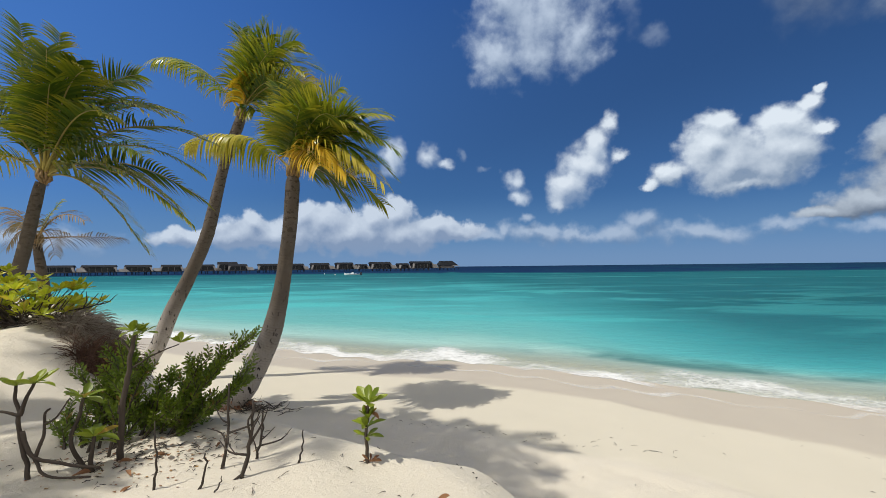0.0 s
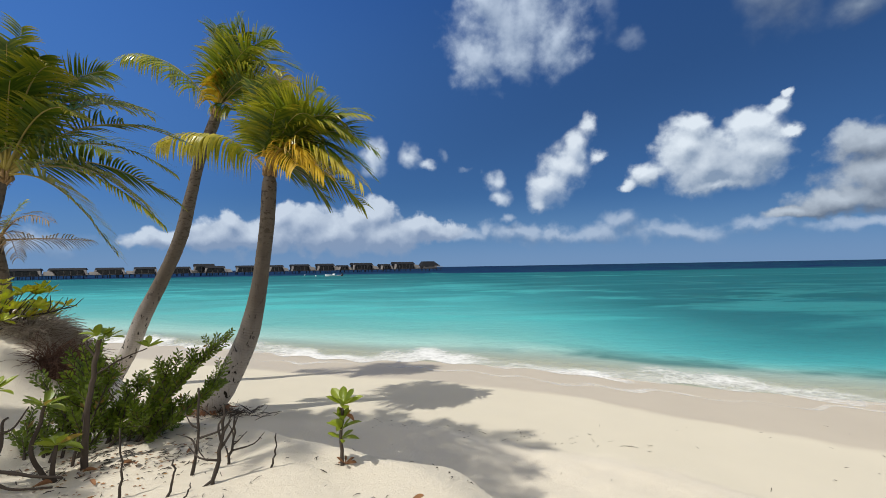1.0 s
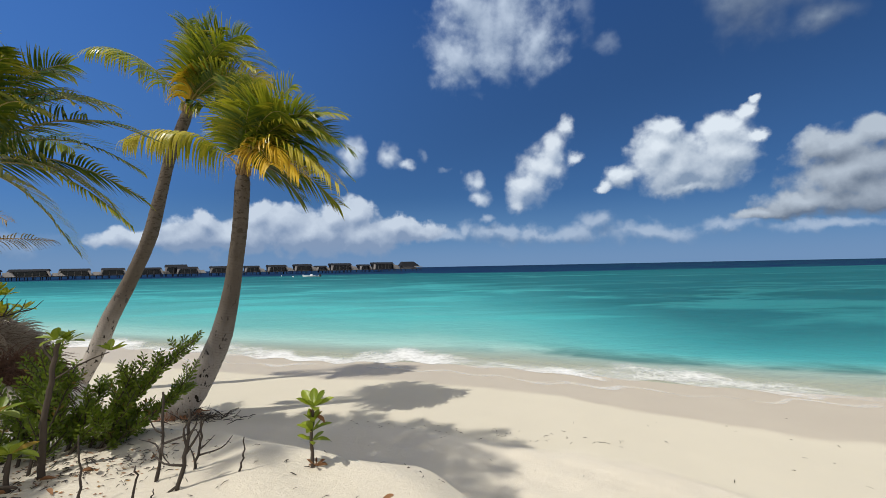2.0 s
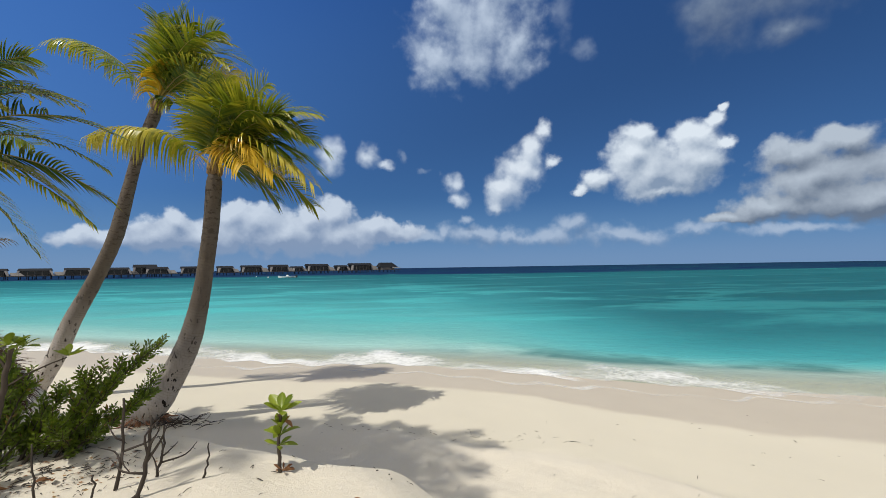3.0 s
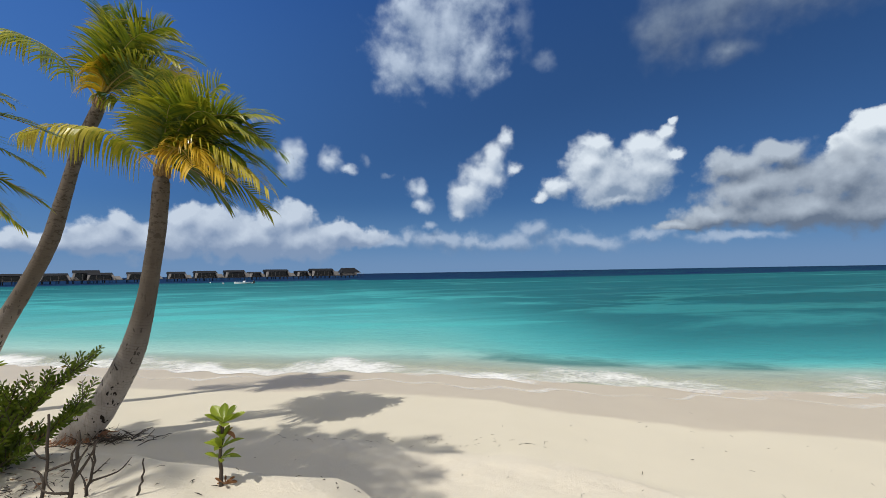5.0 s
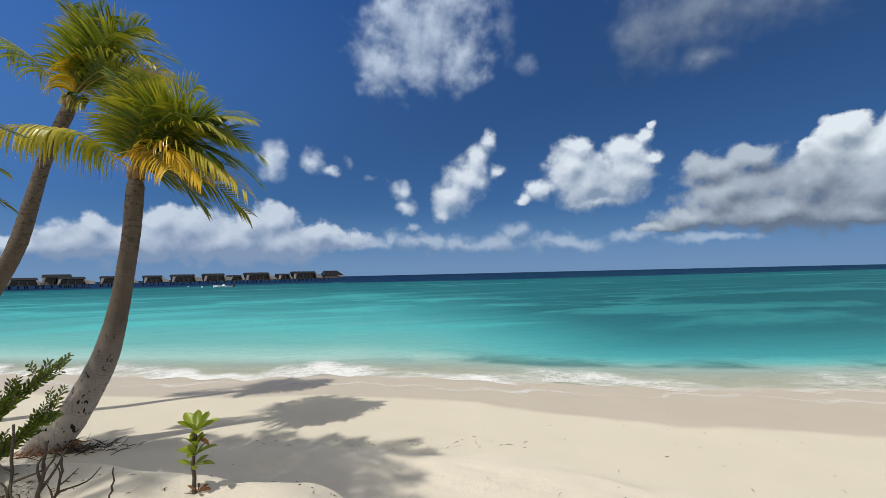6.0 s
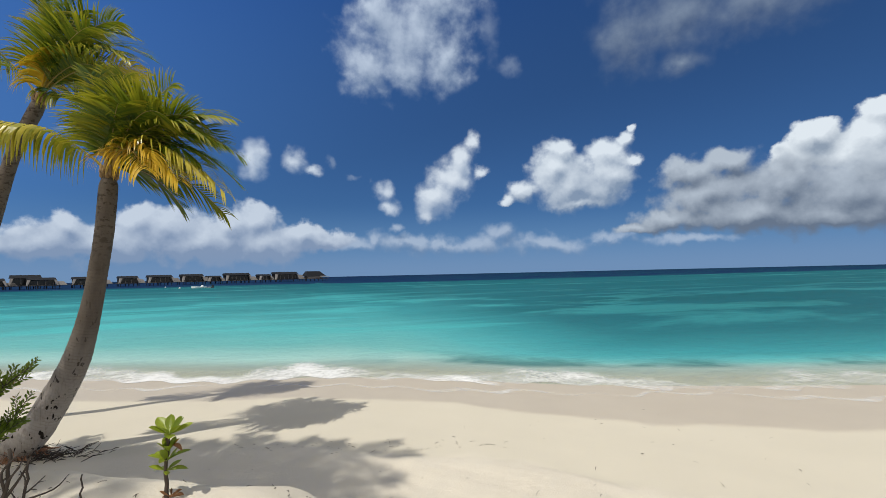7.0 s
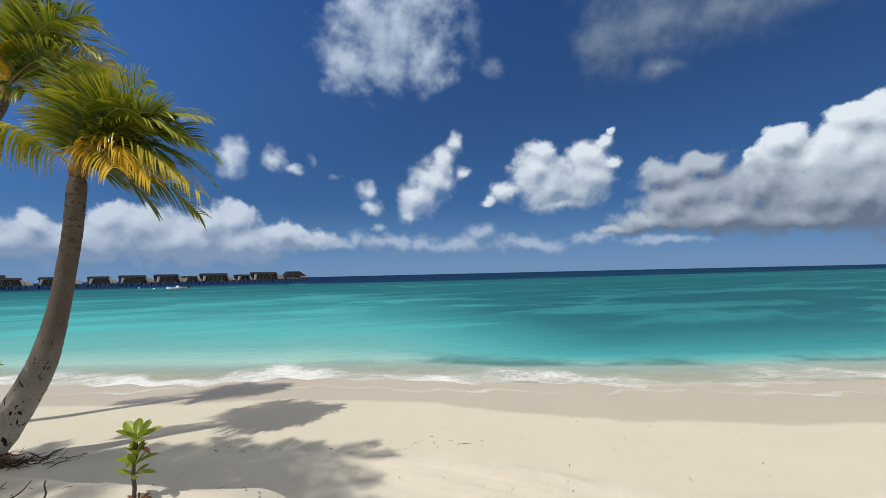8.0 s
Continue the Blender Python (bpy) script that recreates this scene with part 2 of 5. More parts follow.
def sand_material():
    m, n = material("coral_sand")
    p = n.position()
    at = n.add("ShaderNodeAttribute", attribute_name="shore")
    inland = at.outputs["Fac"]
    big = n.noise(p, 0.7, 4, 0.55)
    grain = n.noise(p, 420.0, 2, 0.6)
    mid = n.noise(p, 14.0, 6, 0.6)
    dry = n.mix(big, (0.605, 0.563, 0.47), (0.665, 0.624, 0.53))
    dry = n.mix(n.ramp(grain, 0.42, 0.75), dry, (0.60, 0.52, 0.40))
    dry = n.mix(n.ramp(n.noise(p, 55.0, 3, 0.7), 0.66, 0.74), dry, (0.50, 0.42, 0.32))
    firm = n.mix(big, (0.53, 0.49, 0.395), (0.575, 0.533, 0.432))
    dry = n.mix(n.ramp(n.math("ADD", inland, n.math("MULTIPLY", big, 0.8)), 7.6, 8.2, smooth=True), firm, dry)
    wet = n.mix(big, (0.435, 0.385, 0.31), (0.485, 0.435, 0.35))
    edge = n.math("ADD", inland, n.math("MULTIPLY", n.math("SUBTRACT", n.noise(n.stretch(p, (0.35, 0.6, 0.6)), 1.6, 3, 0.5), 0.5), 0.7))
    split = n.add("ShaderNodeSeparateXYZ")
    n.put(split.inputs[0], p)
    edge = n.math("SUBTRACT", edge, n.ramp(split.outputs[0], 2.0, 12.0, 0.0, 1.1, smooth=True))
    dryness = n.ramp(edge, 3.1, 3.5, smooth=True)
    col = n.mix(dryness, wet, dry)
    rough = n.ramp(dryness, 0, 1, 0.5, 0.95)
    h = n.math("ADD", n.math("ADD", n.math("MULTIPLY", mid, 0.6), n.math("MULTIPLY", n.noise(p, 48.0, 4, 0.6), 0.28)), n.math("MULTIPLY", grain, 0.16))
    h = n.math("MULTIPLY", h, n.math("MULTIPLY", n.ramp(dryness, 0, 1, 0.12, 1.0), n.ramp(inland, 7.2, 8.4, 0.35, 1.0)))
    n.out(n.principled(col, rough, n.bump(h, 0.8, 0.03), 0.25))
    return m


def water_material():
    m, n = material("lagoon_water")
    p = n.position()
    depth = n.add("ShaderNodeAttribute", attribute_name="depth").outputs["Fac"]
    off = n.add("ShaderNodeAttribute", attribute_name="off").outputs["Fac"]
    # long streaks of sea grass and reef
    streak = n.noise(n.stretch(p, (0.032, 0.075, 0.0)), 1.0, 5, 0.6, 0.9)
    patch = n.noise(n.stretch(p, (0.022, 0.075, 0.0)), 1.0, 6, 0.6, 0.8)
    split = n.add("ShaderNodeSeparateXYZ")
    n.put(split.inputs[0], p)
    deeper = n.ramp(n.math("DIVIDE", split.outputs[0], n.math("MAXIMUM", split.outputs[1], 5.0)), 0.0, 1.0, smooth=True)
    logd = n.math("LOGARITHM", n.math("MAXIMUM", off, 1.0), 10.0)
    wob = n.math("ADD", logd, n.math("MULTIPLY", n.math("SUBTRACT", patch, 0.5), n.ramp(off, 40.0, 150.0, 0.30, 0.04)))
    t = n.math("DIVIDE", n.math("ADD", wob, n.math("MULTIPLY", deeper, n.math("MULTIPLY", n.ramp(off, 2.5, 5.0), n.ramp(off, 40.0, 130.0, 0.82, 0.0)))), 3.0)
    t = n.math("MAXIMUM", n.math("MINIMUM", t, 0.75), n.math("DIVIDE", logd, 3.0))
    body = n.colors(t, [(0.00, (0.52, 0.57, 0.49)), (0.16, (0.34, 0.51, 0.47)), (0.29, (0.14, 0.385, 0.375)), (0.41, (0.080, 0.345, 0.36)),
                        (0.53, (0.040, 0.245, 0.27)), (0.64, (0.018, 0.135, 0.16)), (0.755, (0.010, 0.10, 0.125)), (0.782, (0.008, 0.022, 0.075)), (1.0, (0.007, 0.017, 0.060))])
    reef = n.math("MULTIPLY", n.ramp(streak, 0.40, 0.68, smooth=True), n.ramp(off, 4.0, 26.0))
    body = n.mix(n.math("MULTIPLY", reef, n.ramp(deeper, 0.0, 0.6, 0.26, 0.55)), body, (0.010, 0.090, 0.10))
    glow = n.math("MULTIPLY", n.ramp(n.noise(n.stretch(p, (0.045, 0.10, 0.0)), 1.0, 5, 0.6, 0.5), 0.47, 0.62, smooth=True), n.math("MULTIPLY", n.ramp(off, 6.0, 14.0), n.ramp(off, 40.0, 90.0, 1.0, 0.0)))
    body = n.mix(n.math("MULTIPLY", glow, n.ramp(deeper, 0.0, 1.0, 0.5, 0.25)), body, (0.075, 0.45, 0.45))
    # a darker trough just behind the shallows
    trough = n.math("MULTIPLY", n.ramp(off, 2.2, 3.0, smooth=True), n.ramp(off, 3.2, 5.5, 1.0, 0.0, smooth=True))
    trough = n.math("MULTIPLY", trough, n.ramp(n.noise(n.stretch(p, (0.16, 0.16, 0.0)), 1.0, 4, 0.6), 0.42, 0.58, smooth=True))
    body = n.mix(n.math("MULTIPLY", n.math("MULTIPLY", trough, 0.8), n.ramp(deeper, 0.0, 0.2)), body, (0.05, 0.17, 0.17))
    # pale crests far out on the reef
    far = n.math("MULTIPLY", n.ramp(n.noise(n.stretch(p, (0.012, 0.11, 0.0)), 1.0, 5, 0.6), 0.56, 0.66, smooth=True), n.math("MULTIPLY", n.ramp(off, 50.0, 110.0), n.ramp(off, 180.0, 225.0, 1.0, 0.0)))
    body = n.mix(n.math("MULTIPLY", far, 0.35), body, (0.10, 0.46, 0.44))
    # shade of small waves painted into the water colour as dark streaks
    ripple_shade = n.math("ADD", n.noise(n.stretch(p, (0.22, 0.85, 0.0)), 1.0, 5, 0.65), n.math("MULTIPLY", n.noise(n.stretch(p, (0.05, 0.30, 0.0)), 1.0, 5, 0.65), 0.8))
    body = n.mix(n.math("MULTIPLY", n.ramp(ripple_shade, 0.92, 1.25, smooth=True), n.ramp(off, 5.0, 25.0, 0.0, 0.45)), body, n.vec("SCALE", body, scale=0.45))
    waves = n.math("ADD", n.noise(n.stretch(p, (0.55, 1.0, 1.0)), 1.3, 6, 0.6), n.math("MULTIPLY", n.noise(n.stretch(p, (0.5, 1.0, 1.0)), 7.0, 3, 0.55), 0.25))
    swell = n.noise(n.stretch(p, (0.05, 0.22, 0.0)), 1.0, 3, 0.5)
    hump = n.math("ADD", waves, n.math("MULTIPLY", swell, 2.0))
    nrm = n.bump(hump, 0.8, 0.22)
    dif = n.add("ShaderNodeBsdfDiffuse")
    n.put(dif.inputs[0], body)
    n.put(dif.inputs["Normal"], nrm)
    clear = n.add("ShaderNodeBsdfTransparent")
    clear.inputs[0].default_value = (0.90, 0.97, 0.95, 1)
    murk = n.ramp(depth, 0.0, 0.22, 0.06, 1.0)
    base = n.blend(murk, clear.outputs[0], dif.outputs[0])
    gloss = n.add("ShaderNodeBsdfGlossy")
    gloss.inputs["Roughness"].default_value = 0.16
    n.put(gloss.inputs["Normal"], nrm)
    fres = n.add("ShaderNodeFresnel")
    fres.inputs[0].default_value = 1.33
    n.put(fres.inputs["Normal"], nrm)
    n.out(n.blend(n.math("MULTIPLY", fres.outputs[0], n.ramp(off, 30.0, 260.0, 0.20, 0.03)), base, gloss.outputs[0]))
    return m


def foam_material():
    m, n = material("sea_foam")
    p = n.position()
    cover = n.add("ShaderNodeAttribute", attribute_name="cover").outputs["Fac"]
    warp = n.vec("ADD", p, n.vec("SCALE", n.vec("SUBTRACT", n.noise_vec(p, 1.6), (0.5, 0.5, 0.5)), scale=0.9))
    cell = n.voronoi(warp, 2.6, "DISTANCE_TO_EDGE")
    cell2 = n.voronoi(warp, 7.0, "DISTANCE_TO_EDGE")
    lace = n.math("MAXIMUM", n.ramp(cell, 0.0, 0.16, 1.0, 0.0), n.ramp(cell2, 0.0, 0.10, 0.75, 0.0))
    cloudy = n.noise(n.stretch(p, (0.8, 1.2, 1.0)), 2.2, 6, 0.65)
    amount = n.math("ADD", n.math("MULTIPLY", cover, 1.55), n.math("ADD", n.math("MULTIPLY", lace, 0.26), n.math("MULTIPLY", cloudy, 0.9)))
    patchy = n.ramp(n.noise(n.stretch(p, (0.35, 0.5, 1.0)), 1.0, 4, 0.6), 0.35, 0.62, -0.15, 0.20)
    alpha = n.ramp(n.math("ADD", amount, patchy), 0.95, 2.2, 0.0, 0.80, smooth=True)
    nrm = n.bump(n.math("ADD", cloudy, n.math("MULTIPLY", n.noise(p, 30.0, 3, 0.6), 0.4)), 0.6, 0.05)
    white = n.principled((0.86, 0.87, 0.86), 0.7, nrm, 0.3)
    clear = n.add("ShaderNodeBsdfTransparent")
    n.out(n.blend(alpha, clear.outputs[0], white))
    return m


def leaf_material(name, low, high, dead=(0.28, 0.16, 0.04), dead_share=0.06, gloss=0.45, trans=0.35, per_object=False):
    """Leaf tissue: light shines through, a waxy sheen lies on top."""
    m, n = material(name)
    p = n.local()
    rnd = n.each() if per_object else n.island()
    spots = n.noise(p, 9.0, 4, 0.6)
    col = n.mix(n.math("ADD", n.math("MULTIPLY", rnd, 0.65), n.math("MULTIPLY", spots, 0.4)), low, high)
    old = n.math("GREATER_THAN", n.math("FRACT", n.math("MULTIPLY", rnd, 7.31)), 1.0 - dead_share)
    col = n.mix(n.math("MULTIPLY", old, 0.85), col, dead)
    col = n.mix(n.ramp(n.noise(p, 40.0, 3, 0.6), 0.68, 0.78), col, dead)
    top = n.principled(col, gloss, n.bump(n.noise(p, 60.0, 2, 0.5), 0.25, 0.004), 0.5)
    thru = n.add("ShaderNodeBsdfTranslucent")
    n.put(thru.inputs[0], n.mix(0.35, col, high))
    n.out(n.blend(trans, top, thru.outputs[0]))
    return m


def palm_leaf_material(name, stops, gloss=0.27, trans=0.32):
    """Palm leaflets; 0 dark fresh green to 1 yellow, for yellowing and for painted sun and shade."""
    m, n = material(name)
    p = n.local()
    age = n.add("ShaderNodeAttribute", attribute_name="age").outputs["Fac"]
    shade = n.math("ADD", n.math("ADD", age, n.math("MULTIPLY", n.math("SUBTRACT", n.island(), 0.5), 0.34)), n.math("MULTIPLY", n.math("SUBTRACT", n.noise(p, 5.0, 4, 0.6), 0.5), 0.30))
    col = n.colors(shade, stops)
    col = n.mix(n.ramp(n.noise(p, 34.0, 3, 0.6), 0.66, 0.76, 0.0, 0.8), col, (0.26, 0.16, 0.05))
    top = n.principled(col, gloss, n.bump(n.noise(p, 70.0, 2, 0.5), 0.2, 0.003), 0.5)
    thru = n.add("ShaderNodeBsdfTranslucent")
    n.put(thru.inputs[0], n.mix(0.5, col, (0.30, 0.34, 0.02)))
    n.out(n.blend(trans, top, thru.outputs[0]))
    return m


def bark_material():
    m, n = material("palm_bark")
    p = n.local()
    ring = n.add("ShaderNodeAttribute", attribute_name="along").outputs["Fac"]
    scar = n.math("SINE", n.math("ADD", n.math("MULTIPLY", ring, 105.0), n.math("MULTIPLY", n.noise(p, 2.5, 3, 0.5), 5.0)))
    fibre = n.noise(n.stretch(p, (26.0, 26.0, 5.0)), 1.0, 5, 0.65)
    blotch = n.noise(p, 3.2, 5, 0.6)
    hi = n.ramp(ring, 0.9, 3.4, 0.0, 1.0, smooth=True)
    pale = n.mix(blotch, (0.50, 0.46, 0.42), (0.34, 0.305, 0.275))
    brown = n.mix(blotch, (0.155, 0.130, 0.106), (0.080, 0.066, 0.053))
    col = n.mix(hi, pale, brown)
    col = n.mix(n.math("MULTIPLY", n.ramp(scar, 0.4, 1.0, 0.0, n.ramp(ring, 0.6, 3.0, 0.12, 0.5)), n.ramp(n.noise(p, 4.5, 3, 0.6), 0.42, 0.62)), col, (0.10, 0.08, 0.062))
    col = n.mix(n.ramp(fibre, 0.5, 0.75, 0.0, 0.5), col, (0.14, 0.11, 0.085))
    gash = n.math("MULTIPLY", n.ramp(n.noise(n.stretch(p, (13.0, 13.0, 5.5)), 1.0, 2, 0.5, 0.3), 0.625, 0.645, 0.0, 1.6), n.ramp(ring, 0.1, 3.8, 1.0, 0.1))
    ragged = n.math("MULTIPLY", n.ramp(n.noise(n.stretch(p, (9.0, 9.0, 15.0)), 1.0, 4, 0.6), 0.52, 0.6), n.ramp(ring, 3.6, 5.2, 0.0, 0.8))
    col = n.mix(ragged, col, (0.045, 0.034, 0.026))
    col = n.mix(gash, col, (0.022, 0.017, 0.014))
    h = n.math("ADD", n.math("MULTIPLY", scar, 0.12), n.math("SUBTRACT", fibre, n.math("MULTIPLY", gash, 1.2)))
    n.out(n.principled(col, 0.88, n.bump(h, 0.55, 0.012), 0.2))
    return m


def wood_material(name, a, b, scale=30.0):
    m, n = material(name)
    p = n.local()
    g = n.noise(n.stretch(p, (1.0, 1.0, 0.3)), scale, 5, 0.65)
    big = n.noise(p, 4.0, 3, 0.5)
    col = n.mix(n.math("ADD", n.math("MULTIPLY", g, 0.7), n.math("MULTIPLY", big, 0.4)), a, b)
    n.out(n.principled(col, 0.85, n.bump(g, 0.7, 0.006), 0.2))
    return m


def plain_material(name, a, b, rough=0.6, scale=6.0, metal=0.0, bump=0.2):
    m, n = material(name)
    p = n.local()
    g = n.noise(p, scale, 5, 0.6)
    n.out(n.principled(n.mix(g, a, b), rough, n.bump(g, bump, 0.01), 0.4, metal))
    return m


SAND = sand_material()
WATER = water_material()
FOAM = foam_material()
BARK = bark_material()
FRESH = palm_leaf_material("palm_leaf", [(0.0, (0.022, 0.062, 0.010)), (0.28, (0.075, 0.135, 0.014)), (0.52, (0.22, 0.24, 0.016)), (0.78, (0.44, 0.37, 0.030)), (1.0, (0.64, 0.52, 0.085))])
ORANGE = palm_leaf_material("palm_leaf_orange", [(0.0, (0.40, 0.23, 0.010)), (0.5, (0.60, 0.34, 0.012)), (1.0, (0.70, 0.48, 0.030))], 0.4)
BROWN = palm_leaf_material("palm_leaf_brown", [(0.0, (0.12, 0.085, 0.055)), (0.5, (0.20, 0.145, 0.095)), (1.0, (0.30, 0.24, 0.17))], 0.7, 0.12)
RIB = plain_material("palm_rib", (0.36, 0.30, 0.06), (0.25, 0.19, 0.05), 0.5, 9.0)
RIB_ORANGE = plain_material("palm_rib_orange", (0.55, 0.36, 0.06), (0.42, 0.24, 0.05), 0.5, 9.0)
SHEATH = wood_material("palm_sheath", (0.20, 0.12, 0.055), (0.36, 0.25, 0.13), 22.0)
ROOT = wood_material("palm_root", (0.20, 0.085, 0.045), (0.36, 0.20, 0.12), 25.0)
DEAD_WOOD = wood_material("dead_wood", (0.020, 0.016, 0.013), (0.085, 0.070, 0.058), 35.0)
STEM = wood_material("shrub_stem", (0.034, 0.026, 0.021), (0.11, 0.088, 0.070), 30.0)
NEEDLE = leaf_material("shrub_leaf", (0.030, 0.070, 0.006), (0.20, 0.27, 0.020), dead_share=0.02, gloss=0.42)
FLESHY = leaf_material("fleshy_leaf", (0.10, 0.16, 0.012), (0.30, 0.36, 0.030), dead=(0.34, 0.20, 0.02), dead_share=0.03, gloss=0.30, per_object=True)
BRIGHT = leaf_material("bright_leaf", (0.30, 0.40, 0.016), (0.66, 0.64, 0.04), dead=(0.55, 0.42, 0.03), dead_share=0.1, gloss=0.35, per_object=True)
DRY_LEAF = leaf_material("dry_leaf", (0.16, 0.07, 0.03), (0.34, 0.17, 0.07), dead_share=0.2, gloss=0.7, trans=0.1)
FIBRE = leaf_material("dead_fibre", (0.28, 0.235, 0.19), (0.48, 0.42, 0.345), dead=(0.10, 0.055, 0.035), dead_share=0.2, gloss=0.8, trans=0.1)
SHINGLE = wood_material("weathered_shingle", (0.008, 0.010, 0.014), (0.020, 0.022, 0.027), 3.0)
CEDAR = wood_material("grey_cedar", (0.20, 0.19, 0.185), (0.34, 0.32, 0.305), 2.0)
DARK = plain_material("dark_glass", (0.010, 0.012, 0.015), (0.02, 0.022, 0.026), 0.15, 1.0)
PILE = wood_material("pile_timber", (0.035, 0.030, 0.028), (0.09, 0.08, 0.07), 4.0)
HULL = plain_material("white_gelcoat", (0.82, 0.83, 0.84), (0.76, 0.77, 0.78), 0.25, 2.0, bump=0.02)
BLACK = plain_material("black_plastic", (0.018, 0.018, 0.02), (0.03, 0.03, 0.032), 0.4, 5.0)
BLUE = plain_material("blue_canvas", (0.03, 0.06, 0.16), (0.05, 0.09, 0.20), 0.7, 5.0)


# ---- mesh helpers ----
def mesh_of(name, verts, faces, mat, smooth=False):
    me = bpy.data.meshes.new(name)
    me.from_pydata([tuple(v) for v in verts], [], faces)
    me.materials.append(mat)
    if smooth:
        me.polygons.foreach_set("use_smooth", [True] * len(me.polygons))
    me.update()
    return me


def part(name, me, parent=None, label="", at=None):
    """Links a mesh as one object, under a thing or a part where one is given."""
    ob = new(name, me)
    if parent is not None:
        ob.parent = parent
    if at is not None:
        ob.matrix_basis = at
    if label:
        tagged(ob, label)
    return ob


def thing(name, at, label, category, group="", kind=""):
    ob = new(name)
    ob.empty_display_size = 0.2
    ob.matrix_basis = at
    return tagged(ob, label, category, group, kind)


class Soup:
    """Collects vertices and faces of one mesh."""

    def __init__(self):
        self.v, self.f = [], []

    def quad_strip(self, left, right):
        a = len(self.v)
        for l, r in zip(left, right):
            self.v += [l, r]
        for i in range(len(left) - 1):
            k = a + 2 * i
            self.f.append((k, k + 1, k + 3, k + 2))

    def tube(self, pts, radii, sides=8, cap=True):
        pts = [Vector(p) for p in pts]
        a = len(self.v)
        ref = Vector((0, 1, 0))
        for i, p in enumerate(pts):
            d = (pts[min(i + 1, len(pts) - 1)] - pts[max(i - 1, 0)]).normalized()
            if abs(d.dot(ref)) > 0.95:
                ref = Vector((1, 0, 0))
            s = d.cross(ref).normalized()
            u = s.cross(d).normalized()
            for k in range(sides):
                w = 2 * math.pi * k / sides
                self.v.append(p + (s * math.cos(w) + u * math.sin(w)) * radii[i])
        for i in range(len(pts) - 1):
            for k in range(sides):
                q, r = a + i * sides + k, a + i * sides + (k + 1) % sides
                self.f.append((q, r, r + sides, q + sides))
        if cap:
            self.f.append(tuple(range(a + sides - 1, a - 1, -1)))
            b = a + (len(pts) - 1) * sides
            self.f.append(tuple(range(b, b + sides)))

    def box(self, lo, hi, top=None):
        """A box; top: (x0, y0, x1, y1) of its upper face, where that differs."""
        x0, y0, z0 = lo
        x1, y1, z1 = hi
        tx0, ty0, tx1, ty1 = top or (x0, y0, x1, y1)
        a = len(self.v)
        self.v += [Vector(c) for c in ((x0, y0, z0), (x1, y0, z0), (x1, y1, z0), (x0, y1, z0), (tx0, ty0, z1), (tx1, ty0, z1), (tx1, ty1, z1), (tx0, ty1, z1))]
        for q in ((3, 2, 1, 0), (4, 5, 6, 7), (0, 1, 5, 4), (1, 2, 6, 5), (2, 3, 7, 6), (3, 0, 4, 7)):
            self.f.append(tuple(a + i for i in q))

    def mesh(self, name, mat, smooth=False):
        return mesh_of(name, self.v, self.f, mat, smooth)


def spline(pts, n):
    """n points along a smooth curve through pts (tuples of any length)."""
    p = np.array(pts, float)
    p = np.vstack([2 * p[0] - p[1], p, 2 * p[-1] - p[-2]])
    out = []
    for t in np.linspace(0, len(pts) - 1 - 1e-9, n):
        i = int(t)
        u = t - i
        a, b, c, d = p[i:i + 4]
        out.append(0.5 * (2 * b + (c - a) * u + (2 * a - 5 * b + 4 * c - d) * u * u + (3 * b - a - 3 * c + d) * u ** 3))
    return out


# ---- ground ----
SHORE_X = [-4900, -60, -25, -12, -7, -2.4, 0.8, 4.3, 8.0, 11.0, 16.5, 30, 60, 4900]
SHORE_Y = [60, 40, 27, 21.2, 19.0, 17.0, 16.0, 14.4, 11.9, 10.4, 8.2, 3.5, -6, -60]
EDGE_X = [-4900, -60, -12, -8, -6, -5, -4.1, -3.2, -1.9, -1.0, -0.4, 0.1, 0.5, 0.8, 1.1, 1.35, 1.6]
EDGE_Y = [14, 13, 11.5, 9.2, 7.3, 6.2, 5.1, 4.4, 3.95, 3.62, 3.3, 3.0, 2.6, 2.0, 0.9, -0.8, -4.0]


def shore_at(x):
    return np.interp(x, SHORE_X, SHORE_Y)


def inland_of(x, y):
    """Metres from the water's edge, inland positive."""
    slope = (shore_at(x + 0.5) - shore_at(x - 0.5))
    return (shore_at(x) - y) / np.sqrt(1 + slope * slope)


def dune_depth(x, y):
    """Metres inside the dune's edge, outside negative."""
    ex, ey = np.array(EDGE_X[1:]), np.array(EDGE_Y[1:])
    ex, ey = np.append(ex, [2.2, 6.0, 40.0]), np.append(ey, [-9.0, -14.0, -30.0])
    best = np.full(np.shape(x), 1e9)
    for i in range(len(ex) - 1):
        dx, dy = ex[i + 1] - ex[i], ey[i + 1] - ey[i]
        t = np.clip(((x - ex[i]) * dx + (y - ey[i]) * dy) / (dx * dx + dy * dy), 0, 1)
        best = np.minimum(best, np.hypot(x - ex[i] - t * dx, y - ey[i] - t * dy))
    order = np.argsort(ex)
    return np.where(y < np.interp(x, ex[order], ey[order]), best, -best)


def step(a, b, v):
    t = np.clip((v - a) / (b - a), 0, 1)
    return t * t * (3 - 2 * t)


def lumps(x, y):
    """A smooth uneven surface from a few crossed waves, about -1 to 1."""
    return (np.sin(1.7 * x + 0.9 * y + 0.4) + np.sin(-1.1 * x + 2.3 * y + 1.9) + np.sin(3.1 * x - 1.3 * y) * 0.6 + np.sin(4.3 * x + 3.9 * y + 2.0) * 0.4) / 3.0


